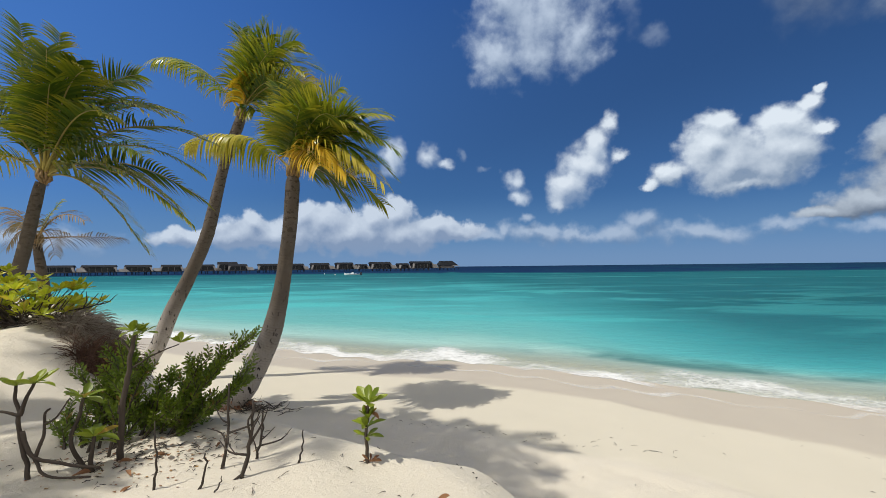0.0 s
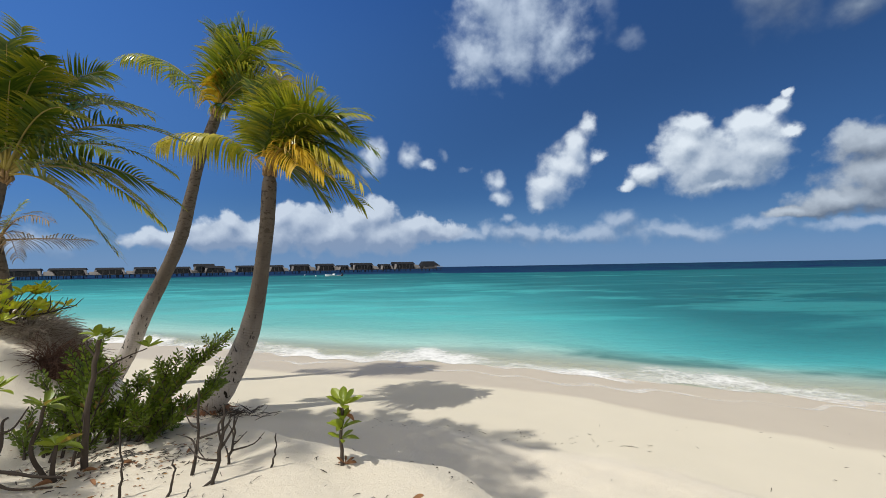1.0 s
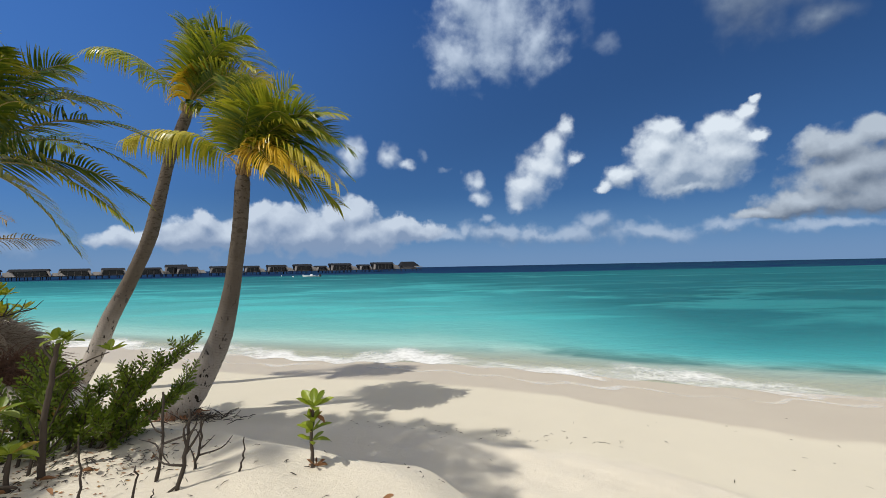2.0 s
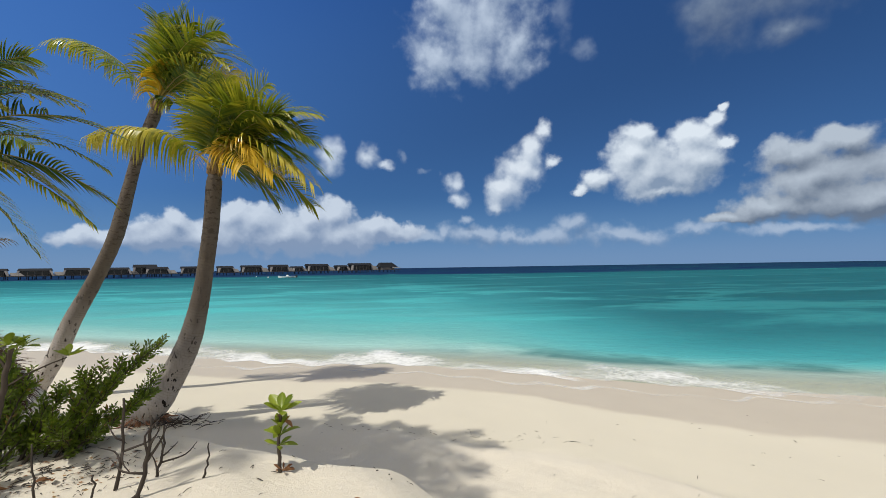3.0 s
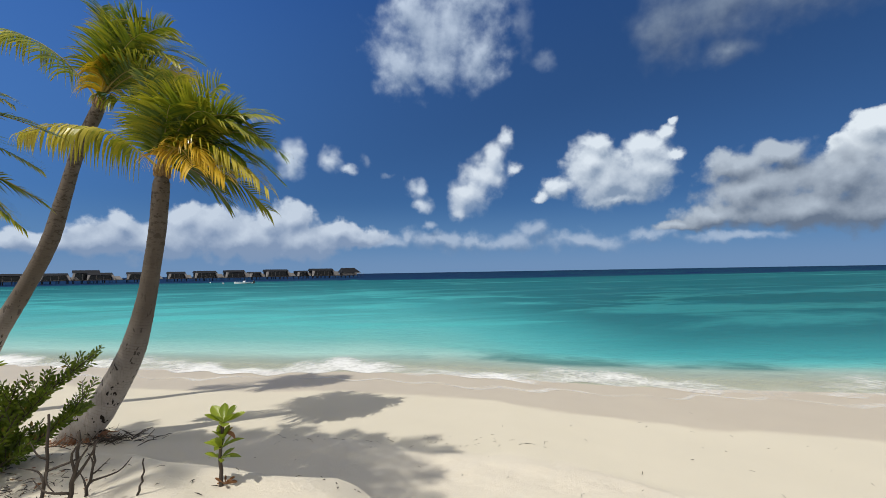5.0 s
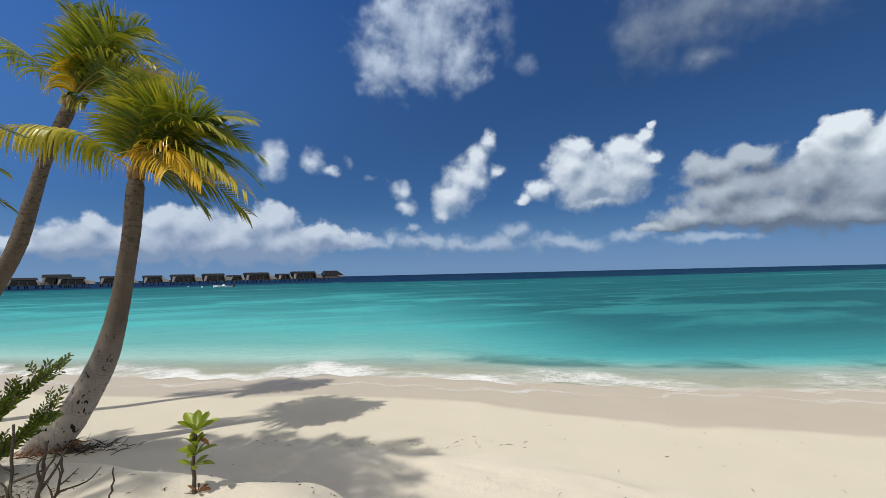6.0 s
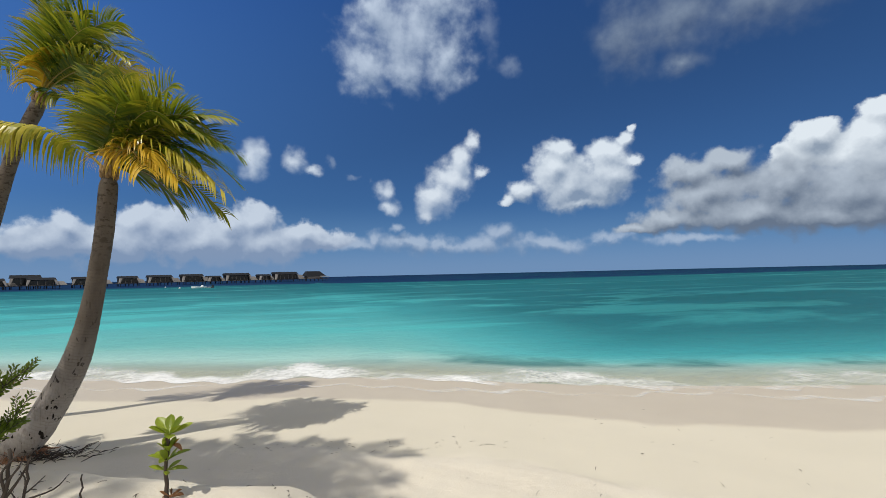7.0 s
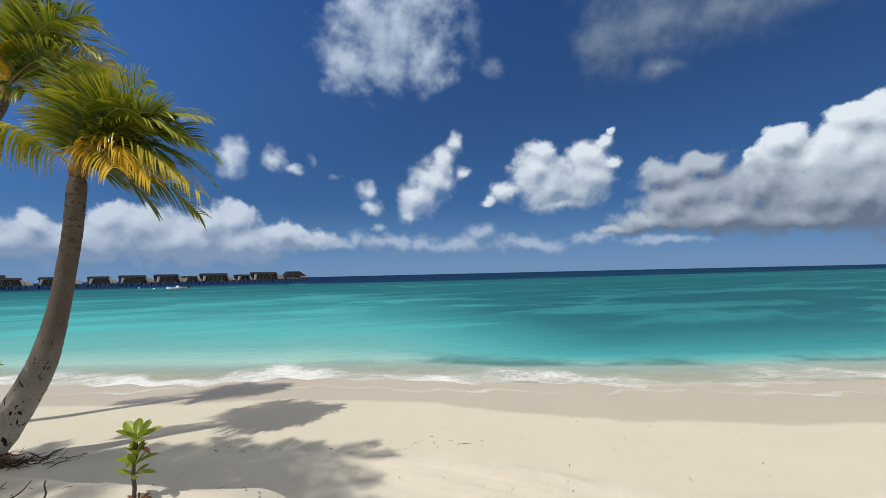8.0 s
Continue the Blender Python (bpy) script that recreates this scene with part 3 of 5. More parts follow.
def ground_height(x, y):
    x, y = np.asarray(x, float), np.asarray(y, float)
    s = inland_of(x, y)
    beach = np.where(s > 0, 0.062 * s, 0.062 * s)
    beach = np.where(s > 10, 0.62 + 0.02 * (s - 10), beach)
    beach = np.where(s < -6, -0.372 + 0.03 * (s + 6), beach)
    beach = np.maximum(beach, -4.0)
    beach = np.minimum(beach, 1.2)
    beach = beach + 0.014 * lumps(x * 1.3, y * 1.3) * step(2.0, 6.0, s)
    berm = step(7.3, 7.9, s + 0.25 * lumps(x * 0.9, y * 0.9)) * (0.06 + 0.02 * lumps(x * 4.1, y * 4.1)) * step(-1.5, 1.5, x)
    d = dune_depth(x, y) + 0.10 * lumps(x * 2.2 + 3, y * 2.2)
    top = 2.262 + 0.66 * step(-3.5, -5.0, x) * step(2.5, 5.0, y) + 0.05 * lumps(x * 1.6, y * 1.6) + 0.012 * lumps(x * 6.1, y * 6.1)
    rise = step(-1.7, 0.18, d)
    return beach + berm + (top - beach - berm) * rise


def spaced(lo, hi, a, b, fine, coarse=1.16):
    """Grid lines: fine between a and b, then ever wider out to lo and hi."""
    mid = list(np.arange(a, b, fine))
    out, step_w, v = [], fine, mid[-1]
    while v < hi:
        step_w *= coarse
        v += step_w
        out.append(min(v, hi))
    low, step_w, v = [], fine, a
    while v > lo:
        step_w *= coarse
        v -= step_w
        low.append(max(v, lo))
    return np.array(low[::-1] + mid + out)


def sheet(name, xs, ys, z_of, mat, attributes, keep=None):
    gx, gy = np.meshgrid(xs, ys)
    gz = z_of(gx, gy)
    nx, ny = len(xs), len(ys)
    verts = np.stack([gx, gy, gz], -1).reshape(-1, 3)
    i = np.arange(nx * ny).reshape(ny, nx)
    faces = np.stack([i[:-1, :-1], i[:-1, 1:], i[1:, 1:], i[1:, :-1]], -1).reshape(-1, 4)
    if keep is not None:
        ok = keep(gx, gy).reshape(-1)
        faces = faces[ok[faces].any(1)]
    me = bpy.data.meshes.new(name)
    me.from_pydata(verts.tolist(), [], faces.tolist())
    me.materials.append(mat)
    me.polygons.foreach_set("use_smooth", [True] * len(me.polygons))
    for key, f in attributes.items():
        at = me.attributes.new(key, "FLOAT", "POINT")
        at.data.foreach_set("value", f(gx, gy).reshape(-1).astype(np.float32))
    me.update()
    return new(name, me)


ground = sheet("ground", spaced(-4900, 4900, -5.5, 9.0, 0.06), spaced(-4900, 4900, 0.8, 12.0, 0.06), ground_height, SAND, {"shore": lambda x, y: inland_of(x, y)})
tagged(ground, "pale cream coral sand of a sloping beach and dune", "sand", kind="structure")


def swell_height(x, y):
    off = -inland_of(x, y)
    near = np.exp(-np.abs(off - 5) / 6.0)
    return 0.025 * near * np.sin(off * 1.3 + 0.6 * np.sin(x * 0.35)) * step(0.5, 3.0, off) + 0.02 * step(4, 20, off) * lumps(x * 0.5, y * 0.9)


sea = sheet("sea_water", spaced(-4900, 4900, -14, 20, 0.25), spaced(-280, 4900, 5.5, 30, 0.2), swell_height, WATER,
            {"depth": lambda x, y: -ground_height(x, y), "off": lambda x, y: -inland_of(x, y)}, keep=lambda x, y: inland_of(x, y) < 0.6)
tagged(sea, "clear turquoise lagoon water darkening to navy at the horizon", "sea", kind="structure")


def ground_z(x, y):
    return float(ground_height(np.array([x]), np.array([y]))[0])


def on_ground(x, y, sink=0.0):
    return pose(x, y, ground_z(x, y) - sink)


# ---- surf: a low breaking lip and its lace of foam ----
def surf(name, label, x0, x1, base, wave, width, height, strength, seed):
    xs = np.arange(x0, x1, 0.12)
    vs = np.linspace(0, 1, 15)
    gx, gv = np.meshgrid(xs, vs)
    along = base + wave * np.sin(0.55 * gx + seed) + 0.45 * wave * np.sin(1.43 * gx + 2.1 * seed) + 0.2 * np.sin(3.7 * gx + seed)
    w = width * (0.7 + 0.3 * np.sin(0.8 * gx + 1.7 * seed))
    off = along + gv * w
    gy = shore_at(gx) + off * 1.18
    lip = np.sin(np.pi * np.clip(gv * 1.7, 0, 1)) ** 2
    floor_z = np.maximum(ground_height(gx, gy), swell_height(gx, gy))
    gz = floor_z + 0.014 + height * lip * (0.6 + 0.4 * np.sin(1.1 * gx + seed))
    ends = step(x0, x0 + 1.5, gx) * (1 - step(x1 - 1.5, x1, gx))
    patchy = 0.76 + 0.24 * np.sin(0.9 * gx + 3 * seed) * np.sin(0.37 * gx + seed)
    cover = strength * ends * patchy * step(0, 0.07, gv) * (1 - step(0.35, 1.0, gv))
    me = bpy.data.meshes.new(name)
    n = len(xs)
    i = np.arange(gx.size).reshape(gx.shape)
    faces = np.stack([i[:-1, :-1], i[:-1, 1:], i[1:, 1:], i[1:, :-1]], -1).reshape(-1, 4)
    me.from_pydata(np.stack([gx, gy, gz], -1).reshape(-1, 3).tolist(), [], faces.tolist())
    me.materials.append(FOAM)
    me.polygons.foreach_set("use_smooth", [True] * len(me.polygons))
    at = me.attributes.new("cover", "FLOAT", "POINT")
    at.data.foreach_set("value", cover.reshape(-1).astype(np.float32))
    me.update()
    return tagged(new(name, me), label, "foam", kind="stuff")


surf("surf_foam", "white foam of a small wave breaking on the sand", -26, 7, -0.5, 0.22, 3.6, 0.03, 1.0, 0.7)
surf("surf_foam", "broken white foam of a wave spreading over the shallows", 3, 34, -0.45, 0.25, 3.6, 0.03, 0.68, 4.1)
surf("swash_foam", "thin lacy foam line left by the swash", -12, 24, -1.55, 0.35, 0.7, 0.0, 0.62, 2.3)


# ---- palms ----
WIND = Vector((0.55, 0.12, 0.0))


def frond_meshes(tip, lift, rng, leaf, rib, leaflet, count, droop, leaf_tones, wide=0.0185):
    """Rib and leaflets of a frond from the origin to tip, arched by lift; leaf tones: at the base, added to the frond's
    end, added to the leaflets' ends.
    """
    tip = Vector(tip)
    n = 22
    ctrl = tip * 0.45 + Vector((0, 0, lift * 1.55))
    line = []
    for i in range(n + 1):
        t = i / n
        line.append(ctrl * (2 * t * (1 - t)) + tip * t * t)
    ribs = Soup()
    ribs.tube(line, [0.034 * (1 - 0.55 * min(1, 6 * i / n)) * (1 - 0.85 * i / n) + 0.002 for i in range(n + 1)], 6)
    blades, age = Soup(), []
    roll = rng.uniform(-0.7, 0.7) * (0.2 if tip.x < 0 else 1.0)
    hang = rng.uniform(0.85, 1.15)
    vee = rng.uniform(0.10, 0.40) - (0.35 if tip.x < -2 else 0.0)
    lee = 1.0 if tip.x > -0.3 else 0.12
    salt = rng.uniform(0, 90)
    torn = [rng.uniform(0.25, 0.95) for _ in range(2)]
    segs = 5
    for k in range(count):
        t = 0.17 + 0.83 * (k + 0.5) / count
        f = t * n
        i = min(int(f), n - 1)
        p = line[i].lerp(line[i + 1], f - i)
        tan = (line[i + 1] - line[i]).normalized()
        side = tan.cross(Vector((0, 0, 1)))
        if side.length < 0.05:
            side = Vector((0, 1, 0))
        side.normalize()
        up = side.cross(tan).normalized()
        twist = roll + 0.35 * noise.noise(Vector((t * 3.0, salt, 5.0)))
        side, up = side * math.cos(twist) + up * math.sin(twist), up * math.cos(twist) - side * math.sin(twist)
        size = leaflet * (0.42 + 0.58 * math.sin(math.pi * min(1.0, 0.12 + 0.88 * t) ** 0.9))
        for s in (-1, 1):
            # leaflets cling together in bunches and part between them
            bunch = noise.noise(Vector((t * 11.0, salt + 7 * s, 0.0)))
            rise = noise.noise(Vector((t * 7.0, salt + 3 * s, 9.0)))
            if rng.random() < 0.03 or any(abs(t - q) < 0.018 and s > 0 for q in torn):
                continue
            fwd = 0.32 + 0.70 * t * t + 0.34 * bunch
            d = (side * s * 0.9 + tan * fwd + up * (vee + 0.30 * rise) + Vector((rng.uniform(-1, 1), rng.uniform(-1, 1), rng.uniform(-1, 1))) * 0.075).normalized()
            fall = droop * hang * (1 + 0.35 * rise) * rng.uniform(0.92, 1.08)
            long = size * rng.uniform(0.86, 1.05)
            q = p.copy()
            left, right = [], []
            for j in range(segs + 1):
                u = j / segs
                w = wide * (0.5 + 1.9 * u * (1 - u)) * (1 - u ** 2.5) + 0.001
                across = d.cross(up * 0.9 + side * 0.35 * s)
                if across.length < 0.01:
                    across = tan.copy()
                across.normalize()
                left.append(q - across * w)
                right.append(q + across * w)
                age += [leaf_tones[0] + leaf_tones[1] * t + leaf_tones[2] * u] * 2
                q = q + d * (long / segs)
                d = (d + Vector((0, 0, -fall * (0.20 + 0.24 * u))) + WIND * (0.06 + 0.12 * u) * lee).normalized()
            blades.quad_strip(left, right)
    me = blades.mesh("leaf_blade", leaf)
    me.attributes.new("age", "FLOAT", "POINT").data.foreach_set("value", age)
    return ribs.mesh("frond", rib, True), me


def palm_trunk(line, radii, seed, run0=0.0):
    """A leaning ringed stem; along: metres up the stem."""
    pts = spline([(*p, r) for p, r in zip(line, radii)], 150)
    rng = random.Random(seed)
    s = Soup()
    centre = [Vector(p[:3]) for p in pts]
    rad = []
    for i, p in enumerate(pts):
        ring = abs(math.sin(i * 0.95 + 0.3 * math.sin(i * 0.4)))
        rad.append(max(0.04, p[3] * (1 + (0.007 + 0.022 * (i / len(pts)) ** 1.5) * ring + 0.010 * rng.uniform(-1, 1))))
    s.tube(centre, rad, 20)
    for k, v in enumerate(s.v):
        wob = 0.028 * math.sin(3 * math.atan2(v.y, v.x) + 2.2 * v.z + seed) + 0.02 * noise.noise(v * 5.0)
        c = centre[min(k // 20, len(centre) - 1)]
        s.v[k] = c + (v - c) * (1 + wob * 1.6)
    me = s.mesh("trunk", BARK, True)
    at = me.attributes.new("along", "FLOAT", "POINT")
    run, total = [run0], run0
    for a, b in zip(centre, centre[1:]):
        total += (b - a).length
        run.append(total)
    at.data.foreach_set("value", [run[k // 20] for k in range(len(s.v))])
    return me


def palm(label, base, line, radii, heart, fronds, leaflet, seed, droop=1.0, run0=0.0, count=46, sheath_size=0.62, wide=0.0200):
    """base: where it stands; line, heart: in metres from the base; fronds: (dx, dy, dz, lift, leaf)."""
    rng = random.Random(seed)
    root = thing("coconut_palm", pose(*base), label, "palm tree", "palms on the beach")
    part("trunk", palm_trunk(line, radii, seed, run0), root)
    heart = Vector(heart)
    boots = Soup()
    for k in range(16):
        a = k * 2.4
        b = heart + Vector((0.05 * math.cos(a), 0.05 * math.sin(a), -0.30 + 0.016 * k)) * sheath_size
        e = heart + Vector((0.20 * math.cos(a), 0.20 * math.sin(a), 0.10 + 0.012 * k)) * sheath_size
        boots.tube([b, b.lerp(e, 0.5) + Vector((0.05 * math.cos(a), 0.05 * math.sin(a), -0.02)), e], [0.075 * sheath_size, 0.05 * sheath_size, 0.02], 6)
    for k in range(40):
        a = rng.uniform(0, 6.28)
        b = heart + Vector((0.12 * math.cos(a), 0.12 * math.sin(a), rng.uniform(-0.3, 0.1))) * sheath_size
        e = b + Vector((0.10 * math.cos(a) + 0.05, 0.10 * math.sin(a), -rng.uniform(0.08, 0.25))) * sheath_size
        boots.quad_strip([b, e], [b + Vector((0.012, 0, 0)), e + Vector((0.004, 0, 0))])
    part("crown_sheath", boots.mesh("crown_sheath", SHEATH, True), root, "brown fibrous leaf bases under the crown")
    # besides yellowing, the colour holds light: sunlit o fronds, shaded leaflet bases, brighter tips
    kinds = {"g": (FRESH, RIB, "", (0.03, 0.10, 0.42)), "o": (FRESH, RIB, "olive green frond with a sunlit tint", (0.18, 0.14, 0.44)), "y": (FRESH, RIB, "yellowing frond", (0.38, 0.62, 0.10)),
             "r": (ORANGE, RIB_ORANGE, "orange dying frond", (0.3, 0.4, 0.2)), "b": (BROWN, SHEATH, "dry brown frond", (0.2, 0.4, 0.2))}
    for dx, dy, dz, lift, kind in fronds:
        leaf, rib, text, leaf_tones = kinds[kind]
        a, b = frond_meshes((dx, dy, dz), lift, rng, leaf, rib, leaflet, count, droop * {"y": 1.75, "r": 1.5, "b": 1.2, "o": 0.75, "g": 0.55}[kind] * (1.9 if dx < -2 else 1.0), leaf_tones, wide * (1.35 if dx < -2 else 1.0))
        f = part("frond", a, root, text, at=Matrix.Translation(heart))
        part("leaf_blade", b, f)
    return root


PALM_A = (-4.85, 9.82, 0.33)
palm_a = palm("leaning coconut palm with grey trunk, green and orange fronds", PALM_A,
              [(-0.12, 0.0, -0.15), (0.05, -0.02, 0.24), (0.33, -0.07, 0.51), (0.67, -0.12, 1.09), (1.03, -0.22, 1.81), (1.28, -0.32, 2.70), (1.44, -0.42, 3.59), (1.56, -0.52, 4.33), (1.64, -0.62, 5.10), (1.65, -0.62, 5.30)],
              [0.36, 0.32, 0.285, 0.25, 0.215, 0.178, 0.158, 0.146, 0.14, 0.10], (1.65, -0.62, 5.38),
              [(-2.24, -0.2, 0.58, 0.62, "y"), (-0.15, -0.45, 1.70, 0.2, "g"), (0.45, -0.9, 1.05, 0.45, "o"), (0.96, 0.2, 1.95, 0.30, "o"), (1.15, 0.8, 1.65, 0.35, "g"), (2.0, 0.1, 1.30, 0.60, "o"),
               (2.3, 0.0, 0.45, 0.85, "g"), (2.05, -0.5, -0.38, 0.78, "y"), (1.35, -0.8, -0.25, 0.68, "r"), (0.85, -0.95, -0.10, 0.55, "r"), (1.75, -0.7, -0.15, 0.72, "y"), (2.0, -0.1, -0.75, 0.58, "o"), (1.2, 0.1, -0.6, 0.45, "g"),
               (1.1, -0.8, 0.95, 0.65, "o"), (0.3, -0.3, 1.80, 0.2, "o"), (0.6, 1.4, 1.2, 0.4, "g"), (-0.4, 1.0, 1.2, 0.3, "g"), (1.5, 0.9, 0.6, 0.6, "g"), (-0.40, -0.4, 1.30, 0.2, "g"), (1.6, -0.3, 0.2, 0.7, "g"),
               (0.55, -0.2, 1.45, 0.35, "o"), (1.45, -0.1, 1.15, 0.65, "o"), (1.85, 0.4, 0.85, 0.8, "g"), (1.75, -0.5, 0.65, 0.8, "o"), (0.2, 0.4, 1.6, 0.2, "g"), (2.15, 0.3, 0.0, 0.85, "g")], 0.95, 11)

PALM_B = (-8.65, 12.2, 0.33)
palm_b = palm("tall slender leaning coconut palm with windblown fronds", PALM_B,
              [(-0.05, 0, -0.15), (0.12, 0, 0.35), (0.54, 0, 1.12), (0.93, 0, 2.09), (1.41, 0, 3.06), (1.94, -0.1, 4.19), (2.25, -0.1, 5.49), (2.51, -0.15, 6.47), (2.88, -0.15, 7.50), (2.94, -0.2, 7.68)],
              [0.27, 0.23, 0.205, 0.195, 0.185, 0.17, 0.15, 0.14, 0.135, 0.10], (2.95, -0.2, 7.75),
              [(-2.4, -0.2, 1.50, 0.75, "o"), (0.65, 0.1, 2.75, 0.42, "g"), (0.05, -0.1, 2.45, 0.1, "g"), (1.5, 0.1, 2.2, 0.70, "o"), (2.1, 0.2, 1.40, 0.95, "g"),
               (1.9, -0.4, 1.05, 0.80, "o"), (0.40, -0.45, 0.95, 0.08, "r"), (1.2, -0.6, 1.6, 0.5, "o"), (2.3, -0.2, 0.70, 0.7, "y"), (0.55, -0.3, -0.05, 0.25, "o"),
               (0.8, 1.2, 1.4, 0.4, "g"), (0.2, 0.9, 1.8, 0.2, "g"), (1.5, 0.6, 0.9, 0.6, "g"), (0.9, -0.2, 2.2, 0.4, "g"),
               (1.75, 0.0, 1.8, 0.85, "o"), (0.4, -0.4, 1.9, 0.25, "o"), (1.5, -0.5, 0.6, 0.6, "o"), (0.6, 0.5, 2.3, 0.3, "g")], 1.05, 23, run0=-0.2)

PALM_C = (-7.55, 7.25, 2.72)
palm_c = palm("bushy coconut palm with long green fronds", PALM_C,
              [(-0.1, 0, -0.2), (0.1, 0, 0.3), (0.35, -0.03, 0.8), (0.54, -0.05, 1.46), (0.68, -0.05, 2.14), (0.74, -0.05, 2.40)],
              [0.15, 0.12, 0.10, 0.09, 0.088, 0.075], (0.79, -0.05, 2.50),
              [(-0.6, 0.1, 2.75, 0.1, "g"), (0.3, -0.1, 2.45, 0.15, "o"), (1.5, 0.2, 1.65, 0.90, "g"), (0.95, -0.5, 1.75, 0.5, "g"), (2.3, 0.1, 1.0, 0.85, "o"),
               (2.7, 0.2, 0.63, 0.72, "g"), (2.8, -0.1, -0.45, 0.55, "g"), (2.75, -0.3, -0.9, 0.60, "o"), (2.05, -0.4, -1.30, 0.50, "o"), (-1.4, 0.2, 1.0, 0.5, "g"),
               (-1.9, 0.0, -0.2, 0.6, "y"), (-1.2, -0.8, -0.4, 0.6, "o"), (0.3, 1.9, 0.9, 0.5, "g"), (1.8, -0.8, 0.7, 0.7, "o"), (1.2, 0.5, 2.0, 0.6, "g"),
               (-0.6, -1.0, 1.3, 0.4, "g"), (-1.0, 0.8, 1.9, 0.3, "g"), (0.9, -0.9, 1.2, 0.6, "g"), (1.6, 0.6, 1.3, 0.8, "g"), (-0.2, -0.3, 2.0, 0.1, "g"),
               (2.0, -0.3, 0.95, 0.85, "o"), (2.5, 0.4, 0.1, 0.7, "g"), (1.3, -0.7, 1.5, 0.7, "o"), (2.45, -0.2, -0.65, 0.6, "o"), (0.55, -0.6, 1.9, 0.3, "g")], 0.68, 37, run0=2.4, count=48, sheath_size=0.42, wide=0.0180)

PALM_D = (-8.1, 8.7, 2.4)
palm_d = palm("small drooping palm with dry brown fronds", PALM_D,
              [(-0.05, 0, -0.2), (0.0, 0, 0.6), (0.02, -0.1, 1.2), (0.0, -0.2, 1.75)], [0.12, 0.10, 0.09, 0.07], (0.0, -0.2, 1.85),
              [(-0.75, 0, 0.65, 0.2, "b"), (-0.6, 0, -0.2, 0.35, "b"), (0.95, 0, 0.35, 0.38, "b"), (1.75, 0, -0.02, 0.05, "b"), (0.65, -0.3, -0.35, 0.35, "b"), (0.2, 0.3, 0.8, 0.1, "o"),
               (-0.9, 0.2, 0.1, 0.35, "b"), (0.3, -0.7, 0.1, 0.3, "b")], 0.42, 41, run0=3.5, count=26, sheath_size=0.40, wide=0.010)

# the palms farther inland whose crowns throw their shade on the beach
rng = random.Random(19)
ROUND = [(q * math.cos(a) + 0.3, q * math.sin(a), rng.uniform(-0.7, 1.3), rng.uniform(0.4, 0.9), "go"[i % 2]) for i, (a, q) in enumerate((a + rng.uniform(-0.15, 0.15), rng.uniform(1.7, 2.7)) for a in np.arange(0, 6.2, 0.39))]
palm_e = palm("tall coconut palm behind the dune", (-6.8, 0.4, 2.0),
              [(0, 0, -0.2), (-0.1, 0.2, 2.0), (-0.2, 1.0, 5.0), (0.3, 2.5, 10.3), (0.45, 2.85, 11.4)], [0.3, 0.22, 0.18, 0.15, 0.1], (0.47, 2.9, 11.5), ROUND, 0.85, 53, count=44)
palm_f = copy_thing(palm_e, pose(-11.2, 0.9, 2.0, 0, 0, 200))
palm_g = copy_thing(palm_e, pose(-5.9, -2.55, 2.0, 0, 0, 90))
palm_h = copy_thing(palm_e, pose(-8.3, 1.0, 2.0, 0, 0, 12))
palm_i = copy_thing(palm_e, pose(-8.0, -0.5, 1.9, 0, 0, -14))

# ---- palm roots ----
def root_mass(parent, spots, seed, label):
    """Reddish roots round the foot of a palm: each a bent tube."""
    rng = random.Random(seed)
    for x, y, length, thick, turn in spots:
        s = Soup()
        d = Vector((math.cos(turn), math.sin(turn), 0))
        p = Vector((x, y, 0.32))
        pts = [p]
        for k in range(5):
            d = (d + Vector((rng.uniform(-0.4, 0.4), rng.uniform(-0.4, 0.4), 0))).normalized()
            p = p + d * length / 5
            pts.append(Vector((p.x, p.y, 0.32 - 0.30 * (k + 1) / 5 + rng.uniform(0, 0.05))))
        base = parent.matrix_basis.translation
        pts = [Vector((q.x, q.y, max(q.z, ground_z(base.x + q.x, base.y + q.y) - base.z + 0.008))) for q in pts]
        s.tube(pts, [thick * (1 - 0.13 * k) for k in range(6)], 6)
        part("root", s.mesh("root", ROOT, True), parent, label)


rng0 = random.Random(5)
root_mass(palm_a, [(0.10 + 0.22 * math.cos(a), -0.02 + 0.2 * math.sin(a), rng0.uniform(0.18, 0.42), rng0.uniform(0.009, 0.026), a) for a in np.arange(-3.6, 1.0, 0.12)], 3, "reddish brown exposed palm root")
root_mass(palm_b, [(0.0 + 0.2 * math.cos(a), 0.2 * math.sin(a), rng0.uniform(0.3, 0.5), 0.03, a) for a in np.arange(-3, 0.5, 0.5)], 4, "reddish brown exposed palm root")


def root_mat(parent, centre, radius, count, seed, label):
    """A collar of fine red roots round the foot of a trunk."""
    rng = random.Random(seed)
    s = Soup()
    for k in range(count):
        a = rng.uniform(0, 6.283)
        z = rng.uniform(0.02, 0.42) * (1.0 if math.cos(a) < 0.2 else 0.5)
        p = Vector(centre) + Vector((radius * math.cos(a) + 0.30 * z, radius * math.sin(a) * 0.95, z))
        d = Vector((0.45 * math.cos(a), 0.45 * math.sin(a), -1)).normalized()
        left, right = [], []
        ln = rng.uniform(0.08, 0.22)
        for j in range(4):
            w = Vector((-math.sin(a), math.cos(a), 0)) * 0.006 * (1 - j / 5)
            left.append(p - w)
            right.append(p + w)
            p = p + d * ln / 3
            d = (d + Vector((rng.uniform(-0.5, 0.5), rng.uniform(-0.5, 0.5), 0.12))).normalized()
        s.quad_strip(left, right)
    part("root_mat", s.mesh("root_mat", ROOT), parent, label)


